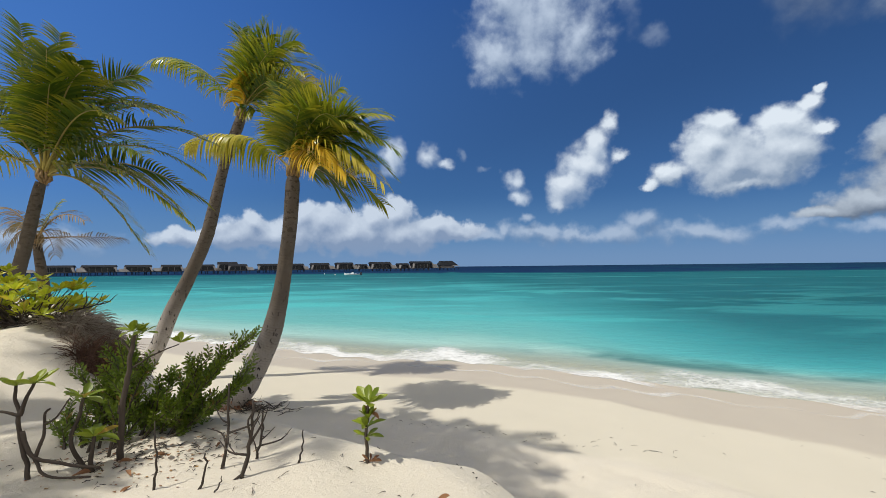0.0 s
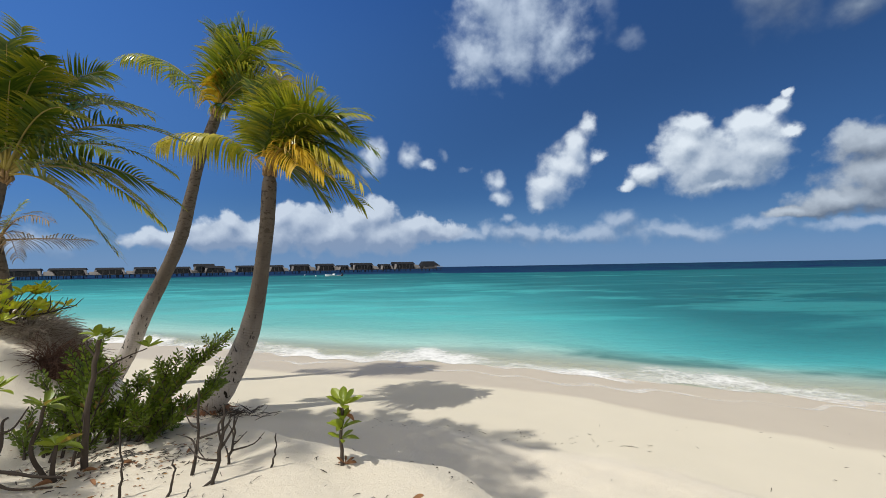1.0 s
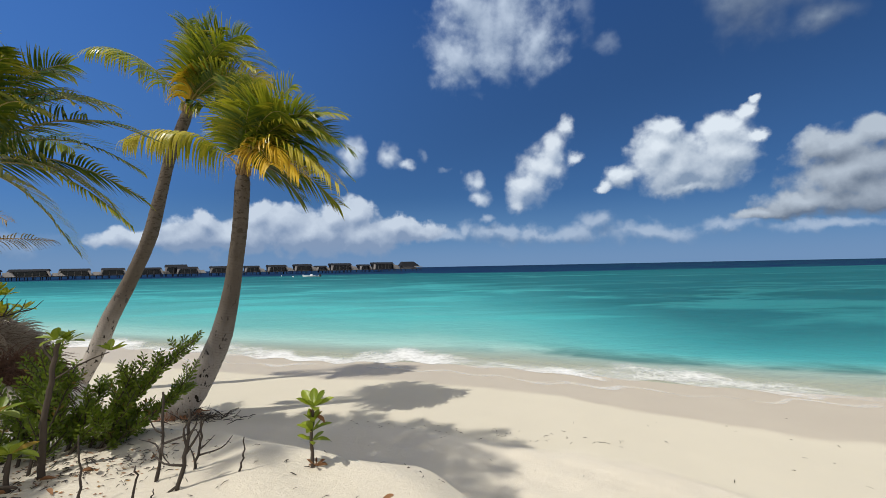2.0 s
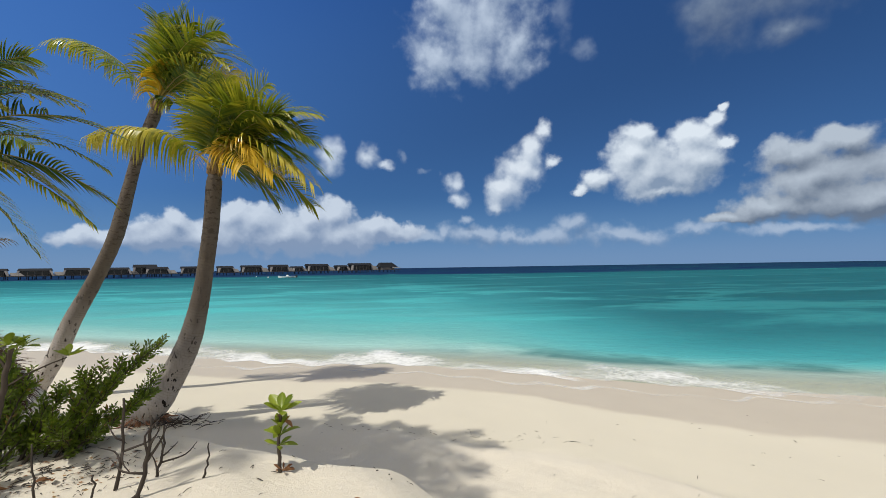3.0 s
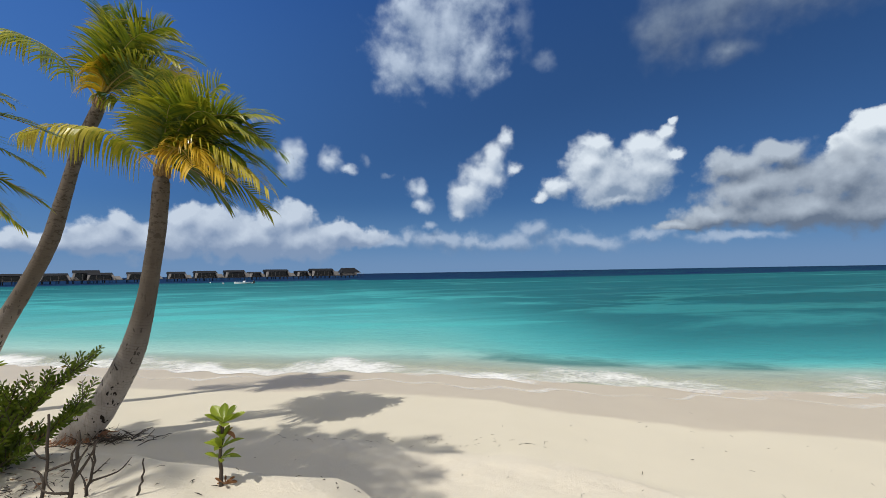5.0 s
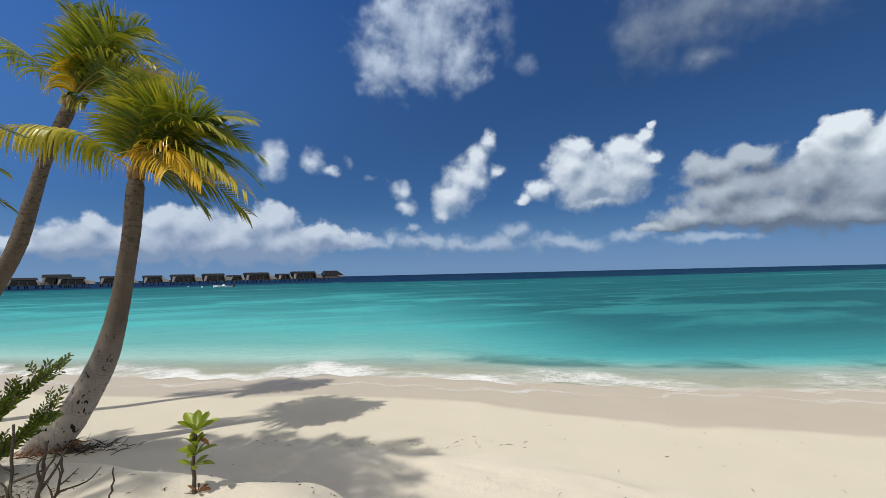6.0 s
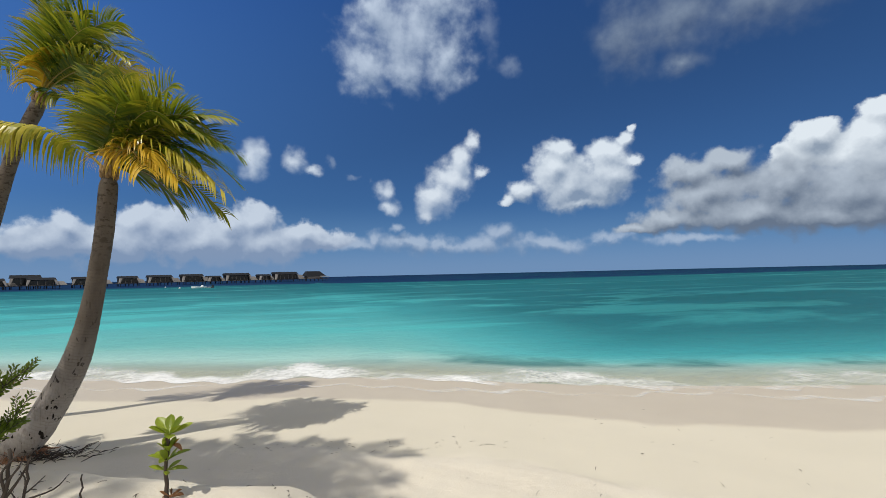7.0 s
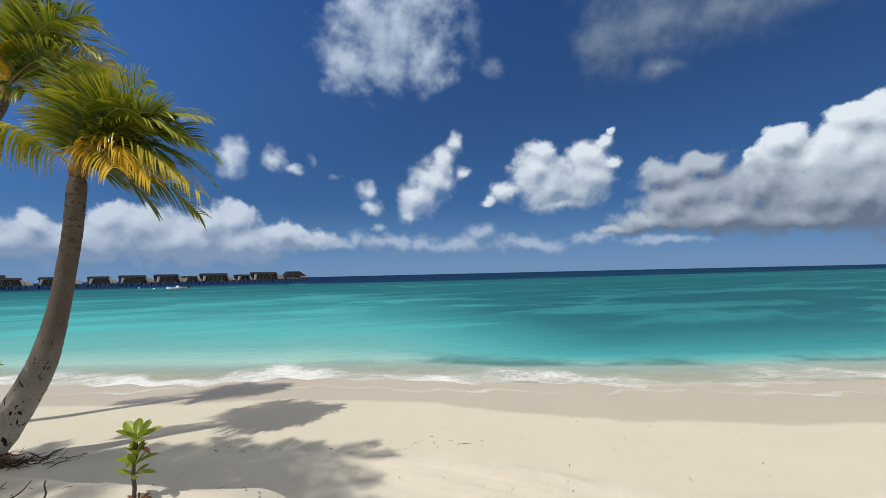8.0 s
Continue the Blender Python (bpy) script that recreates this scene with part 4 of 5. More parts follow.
root_mat(palm_a, (0.02, -0.01, 0.0), 0.335, 900, 6, "matted reddish brown fine roots")


# ---- dead sticks ----
def dead_stick(base, tip, thick, twigs=(), label="dark dead stick standing in the sand", seed=0, mat=DEAD_WOOD):
    """base: (x, y); tip: offset from the foot; twigs: (share of the height, dx, dy, dz)."""
    rng = random.Random(seed * 7 + int(1000 * base[1]))
    root = thing("dead_stick", on_ground(*base, sink=0.03), label, "stick", "dead sticks on the dune")
    tip = Vector(tip)
    pts, rad = [], []
    n = 9
    for k in range(n + 1):
        t = k / n
        wob = Vector((rng.uniform(-1, 1), rng.uniform(-1, 1), 0)) * 0.008 * (1 if 0 < k < n else 0)
        pts.append(tip * t + wob + Vector((0.02, 0, 0)) * math.sin(3 * t))
        rad.append(thick * (0.74 - 0.36 * t) * rng.uniform(0.9, 1.12))
    s = Soup()
    s.tube(pts, rad, 7)
    part("stem", s.mesh("stem", mat, True), root)
    for share, dx, dy, dz in twigs:
        a = pts[min(n, int(share * n))]
        b = a + Vector((dx, dy, dz))
        mid = a.lerp(b, 0.5) + Vector((rng.uniform(-1, 1), rng.uniform(-1, 1), rng.uniform(-1, 0.2))) * 0.22 * (b - a).length
        q = [Vector(v) for v in spline([a, mid, b], 7)]
        s = Soup()
        s.tube(q, [thick * (0.50 - 0.06 * k) for k in range(7)], 6)
        part("twig", s.mesh("twig", mat, True), root)
    return root


dead_stick((-1.73, 2.66), (0.0, 0.0, 0.44), 0.011)
dead_stick((-1.43, 2.62), (0.035, 0.0, 0.24), 0.012)
dead_stick((-1.43, 2.88), (0.03, 0.02, 0.58), 0.016, [(0.55, 0.20, 0.05, 0.16), (0.35, -0.13, 0.0, 0.10), (0.5, 0.08, -0.05, -0.12), (0.62, -0.10, 0.02, 0.10)], "forked dark dead stick in the sand")
dead_stick((-1.23, 2.74), (0.05, 0.03, 0.50), 0.019, [(0.45, 0.11, 0.03, 0.22), (0.40, -0.20, 0.03, 0.08), (0.6, 0.06, 0.0, 0.20), (0.2, -0.10, -0.06, -0.06), (0.75, 0.05, 0.0, 0.08)], "branched dark dead stick in the sand")
dead_stick((-1.27, 3.02), (0.05, 0.0, 0.36), 0.014, [(0.4, 0.20, 0.05, 0.10), (0.55, 0.09, 0.02, 0.08), (0.3, -0.05, 0.0, 0.12), (0.65, -0.03, 0.0, 0.09)], "forked dark dead stick in the sand")
dead_stick((-0.94, 2.90), (0.04, 0.0, 0.245), 0.010)
dead_stick((-1.33, 2.55), (0.06, 0.02, 0.12), 0.008)


# ---- fleshy seaside plants ----
def leaf_mesh(name, mat, curl, width, fold):
    """A thick spoon-shaped leaf along +x, one metre long."""
    s = Soup()
    rows = 8
    grid = []
    for i in range(rows + 1):
        t = i / rows
        w = width * (0.05 + 0.95 * max(0.0, math.sin(math.pi * t ** 1.4)) ** 0.9) * (1 if t < 1 else 0.2)
        z = curl * t * t
        grid.append([Vector((t, -w, z + fold * w)), Vector((t, -w * 0.5, z + fold * w * 0.35)), Vector((t, 0, z)), Vector((t, w * 0.5, z + fold * w * 0.35)), Vector((t, w, z + fold * w))])
    for g in grid:
        s.v += g
    for i in range(rows):
        for k in range(4):
            a = i * 5 + k
            s.f.append((a, a + 1, a + 6, a + 5))
    return s.mesh(name, mat, True)


LEAVES = [leaf_mesh("leaf", FLESHY, c, w, f) for c, w, f in ((0.16, 0.22, 0.45), (-0.10, 0.20, 0.30), (0.28, 0.24, 0.6), (-0.3, 0.21, 0.4))]
BRIGHT_LEAVES = [leaf_mesh("leaf", BRIGHT, c, w, f) for c, w, f in ((0.16, 0.20, 0.45), (-0.10, 0.18, 0.30), (0.28, 0.21, 0.6))]
DRIED = [leaf_mesh("leaf", DRY_LEAF, c, w, f) for c, w, f in ((0.3, 0.18, 1.1), (-0.25, 0.2, 0.9), (0.1, 0.16, 1.6))]


def rosette(parent, centre, count, size, rng, meshes, rise=0.5, spread=1.0, axis=(0, 0, 1)):
    """Leaves round the end of a stem, steeper towards the middle."""
    tilt = Vector((0, 0, 1)).rotation_difference(Vector(axis)).to_matrix().to_4x4()
    for k in range(count):
        a = k * 2.39996 + rng.uniform(-0.25, 0.25)
        lift = rise + 0.58 * (k / count) ** 1.2 * (1.25 - rise) + rng.uniform(-0.12, 0.12)
        big = size * (1.08 - 0.35 * k / count) * rng.uniform(0.85, 1.1)
        m = Matrix.Translation(Vector(centre)) @ tilt @ Matrix.Rotation(a, 4, "Z") @ Matrix.Rotation(-lift, 4, "Y") @ Matrix.Rotation(rng.uniform(-0.4, 0.4), 4, "X") @ Matrix.Diagonal((big, big * spread, big, 1))
        part("leaf", meshes[rng.randrange(len(meshes))], parent, at=m)


def plant_stem(parent, pts, r0, r1, mat=STEM, name="stem"):
    q = [Vector(v) for v in spline(pts, 6 * (len(pts) - 1) + 1)]
    n = len(q) - 1
    for k in range(1, n):
        q[k] += noise.noise_vector(q[k] * 14.0 + Vector((3.0 * r0 * 100, 0, 0))) * 0.55 * r0
    s = Soup()
    s.tube(q, [r0 + (r1 - r0) * k / n for k in range(n + 1)], 7)
    return part(name, s.mesh(name, mat, True), parent)


# the seedling on the dune's crest
rng = random.Random(77)
seedling = thing("beach_cabbage", on_ground(-0.48, 3.0, 0.02), "young beach cabbage plant with waxy green leaves in the sand", "plant", "fleshy plants on the dune")
plant_stem(seedling, [(0, 0, 0), (-0.012, 0, 0.12), (-0.01, 0, 0.26), (0.005, 0, 0.43)], 0.014, 0.009)
rosette(seedling, (0.005, 0, 0.43), 10, 0.145, rng, LEAVES, 0.25)
rosette(seedling, (0.0, 0, 0.37), 2, 0.085, rng, DRIED, -0.35)
rosette(seedling, (0.0, 0, 0.32), 7, 0.105, rng, LEAVES[:2], 0.85)
rosette(seedling, (-0.008, 0, 0.26), 8, 0.12, rng, LEAVES, 0.55)
rosette(seedling, (-0.010, 0, 0.20), 6, 0.115, rng, LEAVES[1:2] + LEAVES[3:], 0.05)
rosette(seedling, (0.02, 0, 0.03), 7, 0.085, rng, DRIED, -0.02, 0.7)

# stout plant with a bare forked stem
plant_a = thing("beach_cabbage", on_ground(-2.66, 2.84, 0.02), "beach cabbage with bare forked stems and waxy leaf tufts", "plant", "fleshy plants on the dune")
plant_stem(plant_a, [(0, 0, 0), (-0.05, 0.02, 0.16), (-0.11, 0.03, 0.38), (-0.10, 0.03, 0.45)], 0.015, 0.012)
plant_stem(plant_a, [(-0.10, 0.03, 0.42), (-0.06, 0.03, 0.52), (-0.01, 0.03, 0.63)], 0.014, 0.009)
plant_stem(plant_a, [(-0.10, 0.03, 0.43), (-0.13, 0.03, 0.52), (-0.12, 0.02, 0.62)], 0.013, 0.009)
plant_stem(plant_a, [(-0.10, 0.03, 0.42), (-0.20, 0.0, 0.46), (-0.34, 0.0, 0.47)], 0.011, 0.005)
plant_stem(plant_a, [(-0.07, 0.02, 0.32), (0.02, 0.0, 0.17), (0.19, 0.02, 0.11), (0.40, 0.08, 0.05)], 0.014, 0.009)
plant_stem(plant_a, [(0.04, 0.0, 0.16), (0.06, 0.03, 0.28), (0.055, 0.04, 0.42), (0.09, 0.04, 0.46)], 0.012, 0.006)
plant_stem(plant_a, [(0.06, 0.04, 0.36), (0.13, 0.04, 0.40), (0.20, 0.06, 0.52)], 0.008, 0.004)
plant_stem(plant_a, [(0.03, 0.0, 0.16), (0.10, -0.02, 0.07), (0.22, -0.02, 0.04), (0.38, 0.03, 0.02)], 0.011, 0.006)
rosette(plant_a, (-0.01, 0.03, 0.63), 8, 0.14, rng, LEAVES, 0.08)
rosette(plant_a, (-0.12, 0.02, 0.62), 8, 0.14, rng, LEAVES, 0.08)

plant_b = thing("beach_cabbage", on_ground(-2.36, 2.98, 0.02), "low beach cabbage with broad waxy green leaves", "plant", "fleshy plants on the dune")
plant_stem(plant_b, [(0, 0, 0), (-0.10, 0, 0.10), (-0.15, 0.0, 0.25), (-0.10, 0, 0.40), (-0.07, 0, 0.52)], 0.016, 0.010)
plant_stem(plant_b, [(0, 0, 0), (0.01, -0.03, 0.12), (0.03, -0.03, 0.27)], 0.018, 0.011)
rosette(plant_b, (-0.07, 0, 0.52), 8, 0.16, rng, LEAVES, 0.08)
rosette(plant_b, (0.03, -0.03, 0.27), 8, 0.16, rng, LEAVES, 0.08)
rosette(plant_b, (-0.02, 0.05, 0.20), 6, 0.13, rng, LEAVES, 0.2)

plant_c = thing("beach_cabbage", on_ground(-2.31, 3.15, 0.02), "tall bare stem topped by waxy leaf tufts", "plant", "fleshy plants on the dune")
plant_stem(plant_c, [(0, 0, 0), (0.01, 0, 0.25), (0.03, 0.02, 0.55), (0.05, 0.03, 0.80), (0.08, 0.03, 0.93)], 0.023, 0.013)
plant_stem(plant_c, [(0.04, 0.02, 0.66), (0.20, 0.06, 0.76), (0.36, 0.10, 0.83)], 0.006, 0.004)
plant_stem(plant_c, [(0.05, 0.03, 0.78), (0.0, 0.03, 0.86), (-0.04, 0.05, 0.90)], 0.010, 0.006)
rosette(plant_c, (0.06, 0.03, 0.94), 8, 0.13, rng, LEAVES, 0.08)
rosette(plant_c, (0.14, 0.03, 0.93), 6, 0.12, rng, LEAVES, 0.08)
rosette(plant_c, (0.37, 0.10, 0.84), 8, 0.11, rng, LEAVES, 0.2)


# ---- feathery green shrub ----
def shrub_shoot(parent, pts, rng, leaf_len, density, twig_count):
    q = [Vector(v) for v in spline(pts, 16)]
    s = Soup()
    s.tube(q, [0.011 * (1 - 0.8 * k / 15) + 0.001 for k in range(16)], 5)
    leaves = Soup()

    def tuft(line):
        total = sum((b - a).length for a, b in zip(line, line[1:]))
        count = int(total * density)
        for k in range(count):
            t = (k + rng.random()) / count
            f = t * (len(line) - 1)
            i = min(int(f), len(line) - 2)
            p = line[i].lerp(line[i + 1], f - i)
            d = (line[i + 1] - line[i]).normalized()
            a = k * 2.39996
            ref = d.cross(Vector((0.3, 0.2, 1))).normalized()
            out = ref * math.cos(a) + d.cross(ref) * math.sin(a)
            g = (d * 0.75 + out * rng.uniform(0.6, 1.0) + Vector((0, 0, 0.12))).normalized()
            ln = leaf_len * rng.uniform(0.7, 1.15) * (0.75 + 0.4 * math.sin(math.pi * t))
            w = g.cross(out.cross(d))
            w = (w if w.length > 0.05 else ref).normalized() * ln * 0.17
            e = p + g * ln
            m = p.lerp(e, 0.6) + out * ln * 0.03
            v = len(leaves.v)
            leaves.v += [p, m - w, m + w, e]
            leaves.f += [(v, v + 1, v + 3, v + 2)]

    tuft(q[2:])
    for k in range(twig_count):
        i = rng.randrange(2, 15)
        d = (q[i + 1] - q[i]).normalized() if i < 15 else (q[15] - q[14]).normalized()
        side = Vector((rng.uniform(-1, 1), rng.uniform(-1, 1), rng.uniform(-0.1, 0.7))).normalized()
        ln = rng.uniform(0.07, 0.20)
        e = q[i] + (d * 0.9 + side * 0.75).normalized() * ln
        line = [q[i], q[i].lerp(e, 0.5) + Vector((0, 0, -0.006)), e]
        s.tube(line, [0.004, 0.003, 0.0015], 4, False)
        tuft(line)
    b = part("branch", s.mesh("branch", STEM, True), parent)
    part("foliage", leaves.mesh("foliage", NEEDLE), b)


rng = random.Random(91)
shrub = thing("bay_cedar_shrub", on_ground(-2.38, 3.70, 0.03), "feathery dark green bay cedar shrub on the dune", "shrub")
base_x, base_y, base_z = -2.38, 3.70, ground_z(-2.38, 3.70) - 0.03
# two leaning sheaves of shoots with a gap between: (foot x, tip x, tip z)
LEANING = [(0.05, 0.78, 0.88), (0.10, 0.65, 0.645), (0.18, 0.69, 0.53), (0.22, 0.58, 0.37), (0.02, 0.38, 0.67), (0.05, 0.53, 0.76), (0.0, 0.22, 0.50), (0.24, 0.46, 0.20), (0.15, 0.50, 0.50)]
UPRIGHT = [(-0.10, -0.13, 0.85), (-0.08, -0.02, 0.70), (-0.22, -0.25, 0.60), (-0.25, -0.42, 0.63), (-0.35, -0.54, 0.46), (-0.40, -0.62, 0.28), (-0.42, -0.60, 0.12), (-0.28, -0.36, 0.42), (-0.15, -0.20, 0.45), (-0.08, 0.04, 0.46), (-0.02, 0.14, 0.36), (0.04, 0.24, 0.30), (-0.12, -0.04, 0.34), (0.10, 0.34, 0.22)]
for group in (LEANING, UPRIGHT):
    for fx, tx, tz in group + group[1::2] + group[:4:3]:
        fx, tx, tz = fx + rng.uniform(-0.06, 0.06), tx + rng.uniform(-0.07, 0.05), tz * rng.uniform(0.80, 1.0)
        fy, ty = (rng.uniform(-0.30, 0.22), rng.uniform(-0.28, 0.30)) if group is LEANING else (rng.uniform(-0.50, 0.05), rng.uniform(-0.35, 0.15))
        foot = ground_z(base_x + fx, base_y + fy) - base_z - 0.02
        bow = rng.uniform(-0.05, 0.03)
        shrub_shoot(shrub, [(fx, fy, foot), (fx * 0.68 + tx * 0.32 - bow, fy * 0.7 + ty * 0.3, foot + (tz - foot) * 0.36), (fx * 0.3 + tx * 0.7 - bow, fy * 0.3 + ty * 0.7, foot + (tz - foot) * 0.72), (tx, ty, tz)], rng, 0.050, 150, 9)


# ---- bright bush on the bank ----
rng = random.Random(101)
def bright_bush(x, y, wide, tall, count, seed):
    rng = random.Random(seed)
    bush = thing("bright_bush", on_ground(x, y, 0.03), "bright yellow-green leafy bush on the sand bank", "bush", "bushes on the bank")
    for k in range(count):
        bx, by = rng.uniform(-0.4, 0.35), rng.uniform(-0.2, 0.3)
        tx, ty, tz = rng.uniform(-wide, 0.62 * wide), rng.uniform(-0.5, 0.6), rng.uniform(0.10, tall)
        tz *= 1 - 0.35 * max(0, tx)
        plant_stem(bush, [(bx, by, 0), (bx * 0.5 + tx * 0.4, by * 0.5 + ty * 0.4, tz * 0.4), (tx, ty, tz)], 0.010, 0.004, name="branch")
        rosette(bush, (tx, ty, tz), 9, 0.150, rng, BRIGHT_LEAVES, 0.25, axis=(rng.uniform(-0.4, 0.4), rng.uniform(-0.5, 0.2), 1))
    return bush


bush = bright_bush(-5.3, 5.45, 1.0, 0.60, 74, 101)
bright_bush(-6.2, 5.75, 0.9, 0.72, 60, 102)
for pts in ([(0.3, 0, 0.05), (0.6, 0, 0.25), (0.82, 0.0, 0.52)], [(0.6, 0, 0.25), (0.95, 0.05, 0.30), (1.20, 0.05, 0.55)], [(0.85, 0.02, 0.28), (1.12, 0, 0.32), (1.42, 0.0, 0.42)],
            [(1.1, 0, 0.32), (1.25, 0, 0.38), (1.33, 0, 0.55)], [(0.3, 0, 0.1), (0.45, 0, 0.4), (0.55, 0, 0.62)], [(0.95, 0.05, 0.30), (1.0, 0.05, 0.42), (1.02, 0.03, 0.58)], [(1.25, 0, 0.36), (1.4, 0.03, 0.40), (1.55, 0.03, 0.53)]):
    plant_stem(bush, [(0.75 * x, y, 0.75 * z) for x, y, z in pts], 0.009, 0.003, DEAD_WOOD, "bare_branch")


# ---- dead root ball hanging over the bank ----
def fibre_ball(at, size, count, label, seed, core_mat=ROOT, hair_mat=FIBRE):
    rng = random.Random(seed)
    root = thing("dead_root_ball", at, label, "root ball")
    core = Soup()
    n, m = 10, 16
    for i in range(n + 1):
        for k in range(m):
            a, b = math.pi * i / n, 2 * math.pi * k / m
            v = Vector((math.sin(a) * math.cos(b), math.sin(a) * math.sin(b), math.cos(a)))
            r = 0.82 + 0.16 * noise.noise(v * 2.3 + Vector((seed, 0, 0)))
            core.v.append(Vector((v.x * size[0], v.y * size[1], v.z * size[2])) * r)
    for i in range(n):
        for k in range(m):
            core.f.append((i * m + k, i * m + (k + 1) % m, (i + 1) * m + (k + 1) % m, (i + 1) * m + k))
    part("core", core.mesh("core", core_mat, True), root, "dark reddish matted roots")
    hair = Soup()
    for k in range(count):
        z = rng.uniform(-0.7, 1)
        a = rng.uniform(0, 6.283)
        h = math.sqrt(1 - z * z)
        v = Vector((h * math.cos(a), h * math.sin(a), z))
        p = Vector((v.x * size[0], v.y * size[1], v.z * size[2])) * 0.80
        d = (v + Vector((-0.15, -0.1, 0.25)) + Vector((rng.uniform(-1, 1), rng.uniform(-1, 1), rng.uniform(-1, 1))) * 0.55 + Vector((0.25, 0.0, -0.35))).normalized()
        left, right = [], []
        ln = rng.uniform(0.14, 0.38)
        for j in range(5):
            w = 0.0045 * (1 - j / 5) + 0.0008
            c = d.cross(Vector((0.2, 0.9, 0.1))).normalized() * w
            left.append(p - c)
            right.append(p + c)
            p = p + d * ln / 4
            d = (d + Vector((0.05, 0, -0.42))).normalized()
        hair.quad_strip(left, right)
    part("fibre", hair.mesh("fibre", hair_mat), root, "dry root fibre")
    return root


fibre_ball(pose(-4.72, 5.50, 2.60), (0.46, 0.36, 0.40), 5200, "grey brown dead root ball on the bank", 8, wood_material("dead_matting", (0.20, 0.15, 0.11), (0.36, 0.29, 0.22), 18.0))
fibre_ball(pose(-4.15, 5.10, 2.36), (0.50, 0.32, 0.34), 2200, "dark reddish matted roots under the bank", 9,
           wood_material("dark_root", (0.030, 0.016, 0.011), (0.085, 0.045, 0.030), 20.0), wood_material("dark_root_fibre", (0.05, 0.026, 0.018), (0.17, 0.095, 0.065), 24.0))


# ---- litter ----
def litter(name, label, spots, seed, mat, size, flat=0.0, thick=1.0):
    rng = random.Random(seed)
    s = Soup()
    for x, y in spots:
        z = ground_z(x, y)
        a = rng.uniform(0, 6.283)
        ln = size * rng.uniform(0.4, 1.6)
        d = Vector((math.cos(a), math.sin(a), 0))
        p, e = Vector((x, y, z + 0.004)), Vector((x, y, 0)) + d * ln
        e.z = ground_z(e.x, e.y) + 0.006 + flat * rng.random() * ln
        m = p.lerp(e, 0.5) + Vector((d.y, -d.x, 0)) * ln * rng.uniform(-0.2, 0.2) + Vector((0, 0, 0.004 + 0.1 * flat * ln))
        s.tube([p, m, e], [0.0018 * thick, 0.0026 * thick * rng.uniform(0.6, 1.8), 0.001 * thick], 4, False)
    return tagged(new(name, s.mesh(name, mat)), label, "litter", kind="stuff")


rng = random.Random(111)
dune_spots = [(rng.gauss(-2.1, 0.38), rng.gauss(3.25, 0.20)) for _ in range(260)] + [(rng.uniform(-2.8, 0.4), rng.uniform(2.2, 3.3)) for _ in range(60)]
litter("twig_litter", "scattered dark twigs and leaf bits on the dune", dune_spots, 5, DEAD_WOOD, 0.04, 0.2)
crumbs = Soup()
for k in range(260):
    x, y = rng.gauss(-2.15, 0.42), rng.gauss(3.22, 0.26)
    z = ground_z(x, y) + 0.003
    a, w = rng.uniform(0, 6.283), rng.uniform(0.004, 0.016)
    pts = [Vector((x + w * rng.uniform(0.5, 1.6) * math.cos(a + q), y + w * rng.uniform(0.4, 1.0) * math.sin(a + q), z + rng.uniform(0, 0.35) * w)) for q in (0, 1.4, 2.9, 4.4)]
    i = len(crumbs.v)
    crumbs.v += pts
    crumbs.f.append((i, i + 1, i + 2, i + 3))
tagged(new("leaf_litter", crumbs.mesh("leaf_litter", DRY_LEAF)), "reddish brown crumbled leaf litter under the shrub", "litter", kind="stuff")
tide = []
for _ in range(60):
    u = rng.random()
    tide.append((-1.2 + 5.2 * u + rng.gauss(0, 0.15), 8.75 - 1.55 * u + rng.gauss(0, 0.16)))
tide += [(rng.uniform(-2, 9), rng.uniform(4, 8.4)) for _ in range(45)]
litter("tide_litter", "sparse dark twigs along the old tide line", tide, 6, DEAD_WOOD, 0.07, 0.25, 1.1)
foot = [(-4.1 + rng.gauss(0, 0.30), 9.55 + rng.gauss(0, 0.18)) for _ in range(110)]
litter("root_litter", "tangle of dark dry roots beside the palm", foot, 7, DEAD_WOOD, 0.26, 0.5, 2.4)
for x, y, ln, turn, k in ((-0.02, 2.52, 0.10, 20, 0), (-2.05, 3.12, 0.11, 60, 1), (-2.15, 3.08, 0.09, 200, 2), (-1.95, 3.16, 0.10, 300, 0), (-2.2, 2.98, 0.10, 120, 1), (-2.4, 2.86, 0.10, 30, 2), (-2.0, 2.85, 0.08, 150, 0), (-1.9, 2.72, 0.08, 250, 1), (-1.68, 3.28, 0.07, 90, 2)):
    leaf = new("dry_leaf", DRIED[k])
    leaf.matrix_basis = pose(x, y, ground_z(x, y) + 0.012, 8, 4, turn) @ Matrix.Diagonal((ln, ln, ln, 1))
    tagged(leaf, "curled reddish brown dry leaf on the sand", "leaf", "dry leaves on the dune")


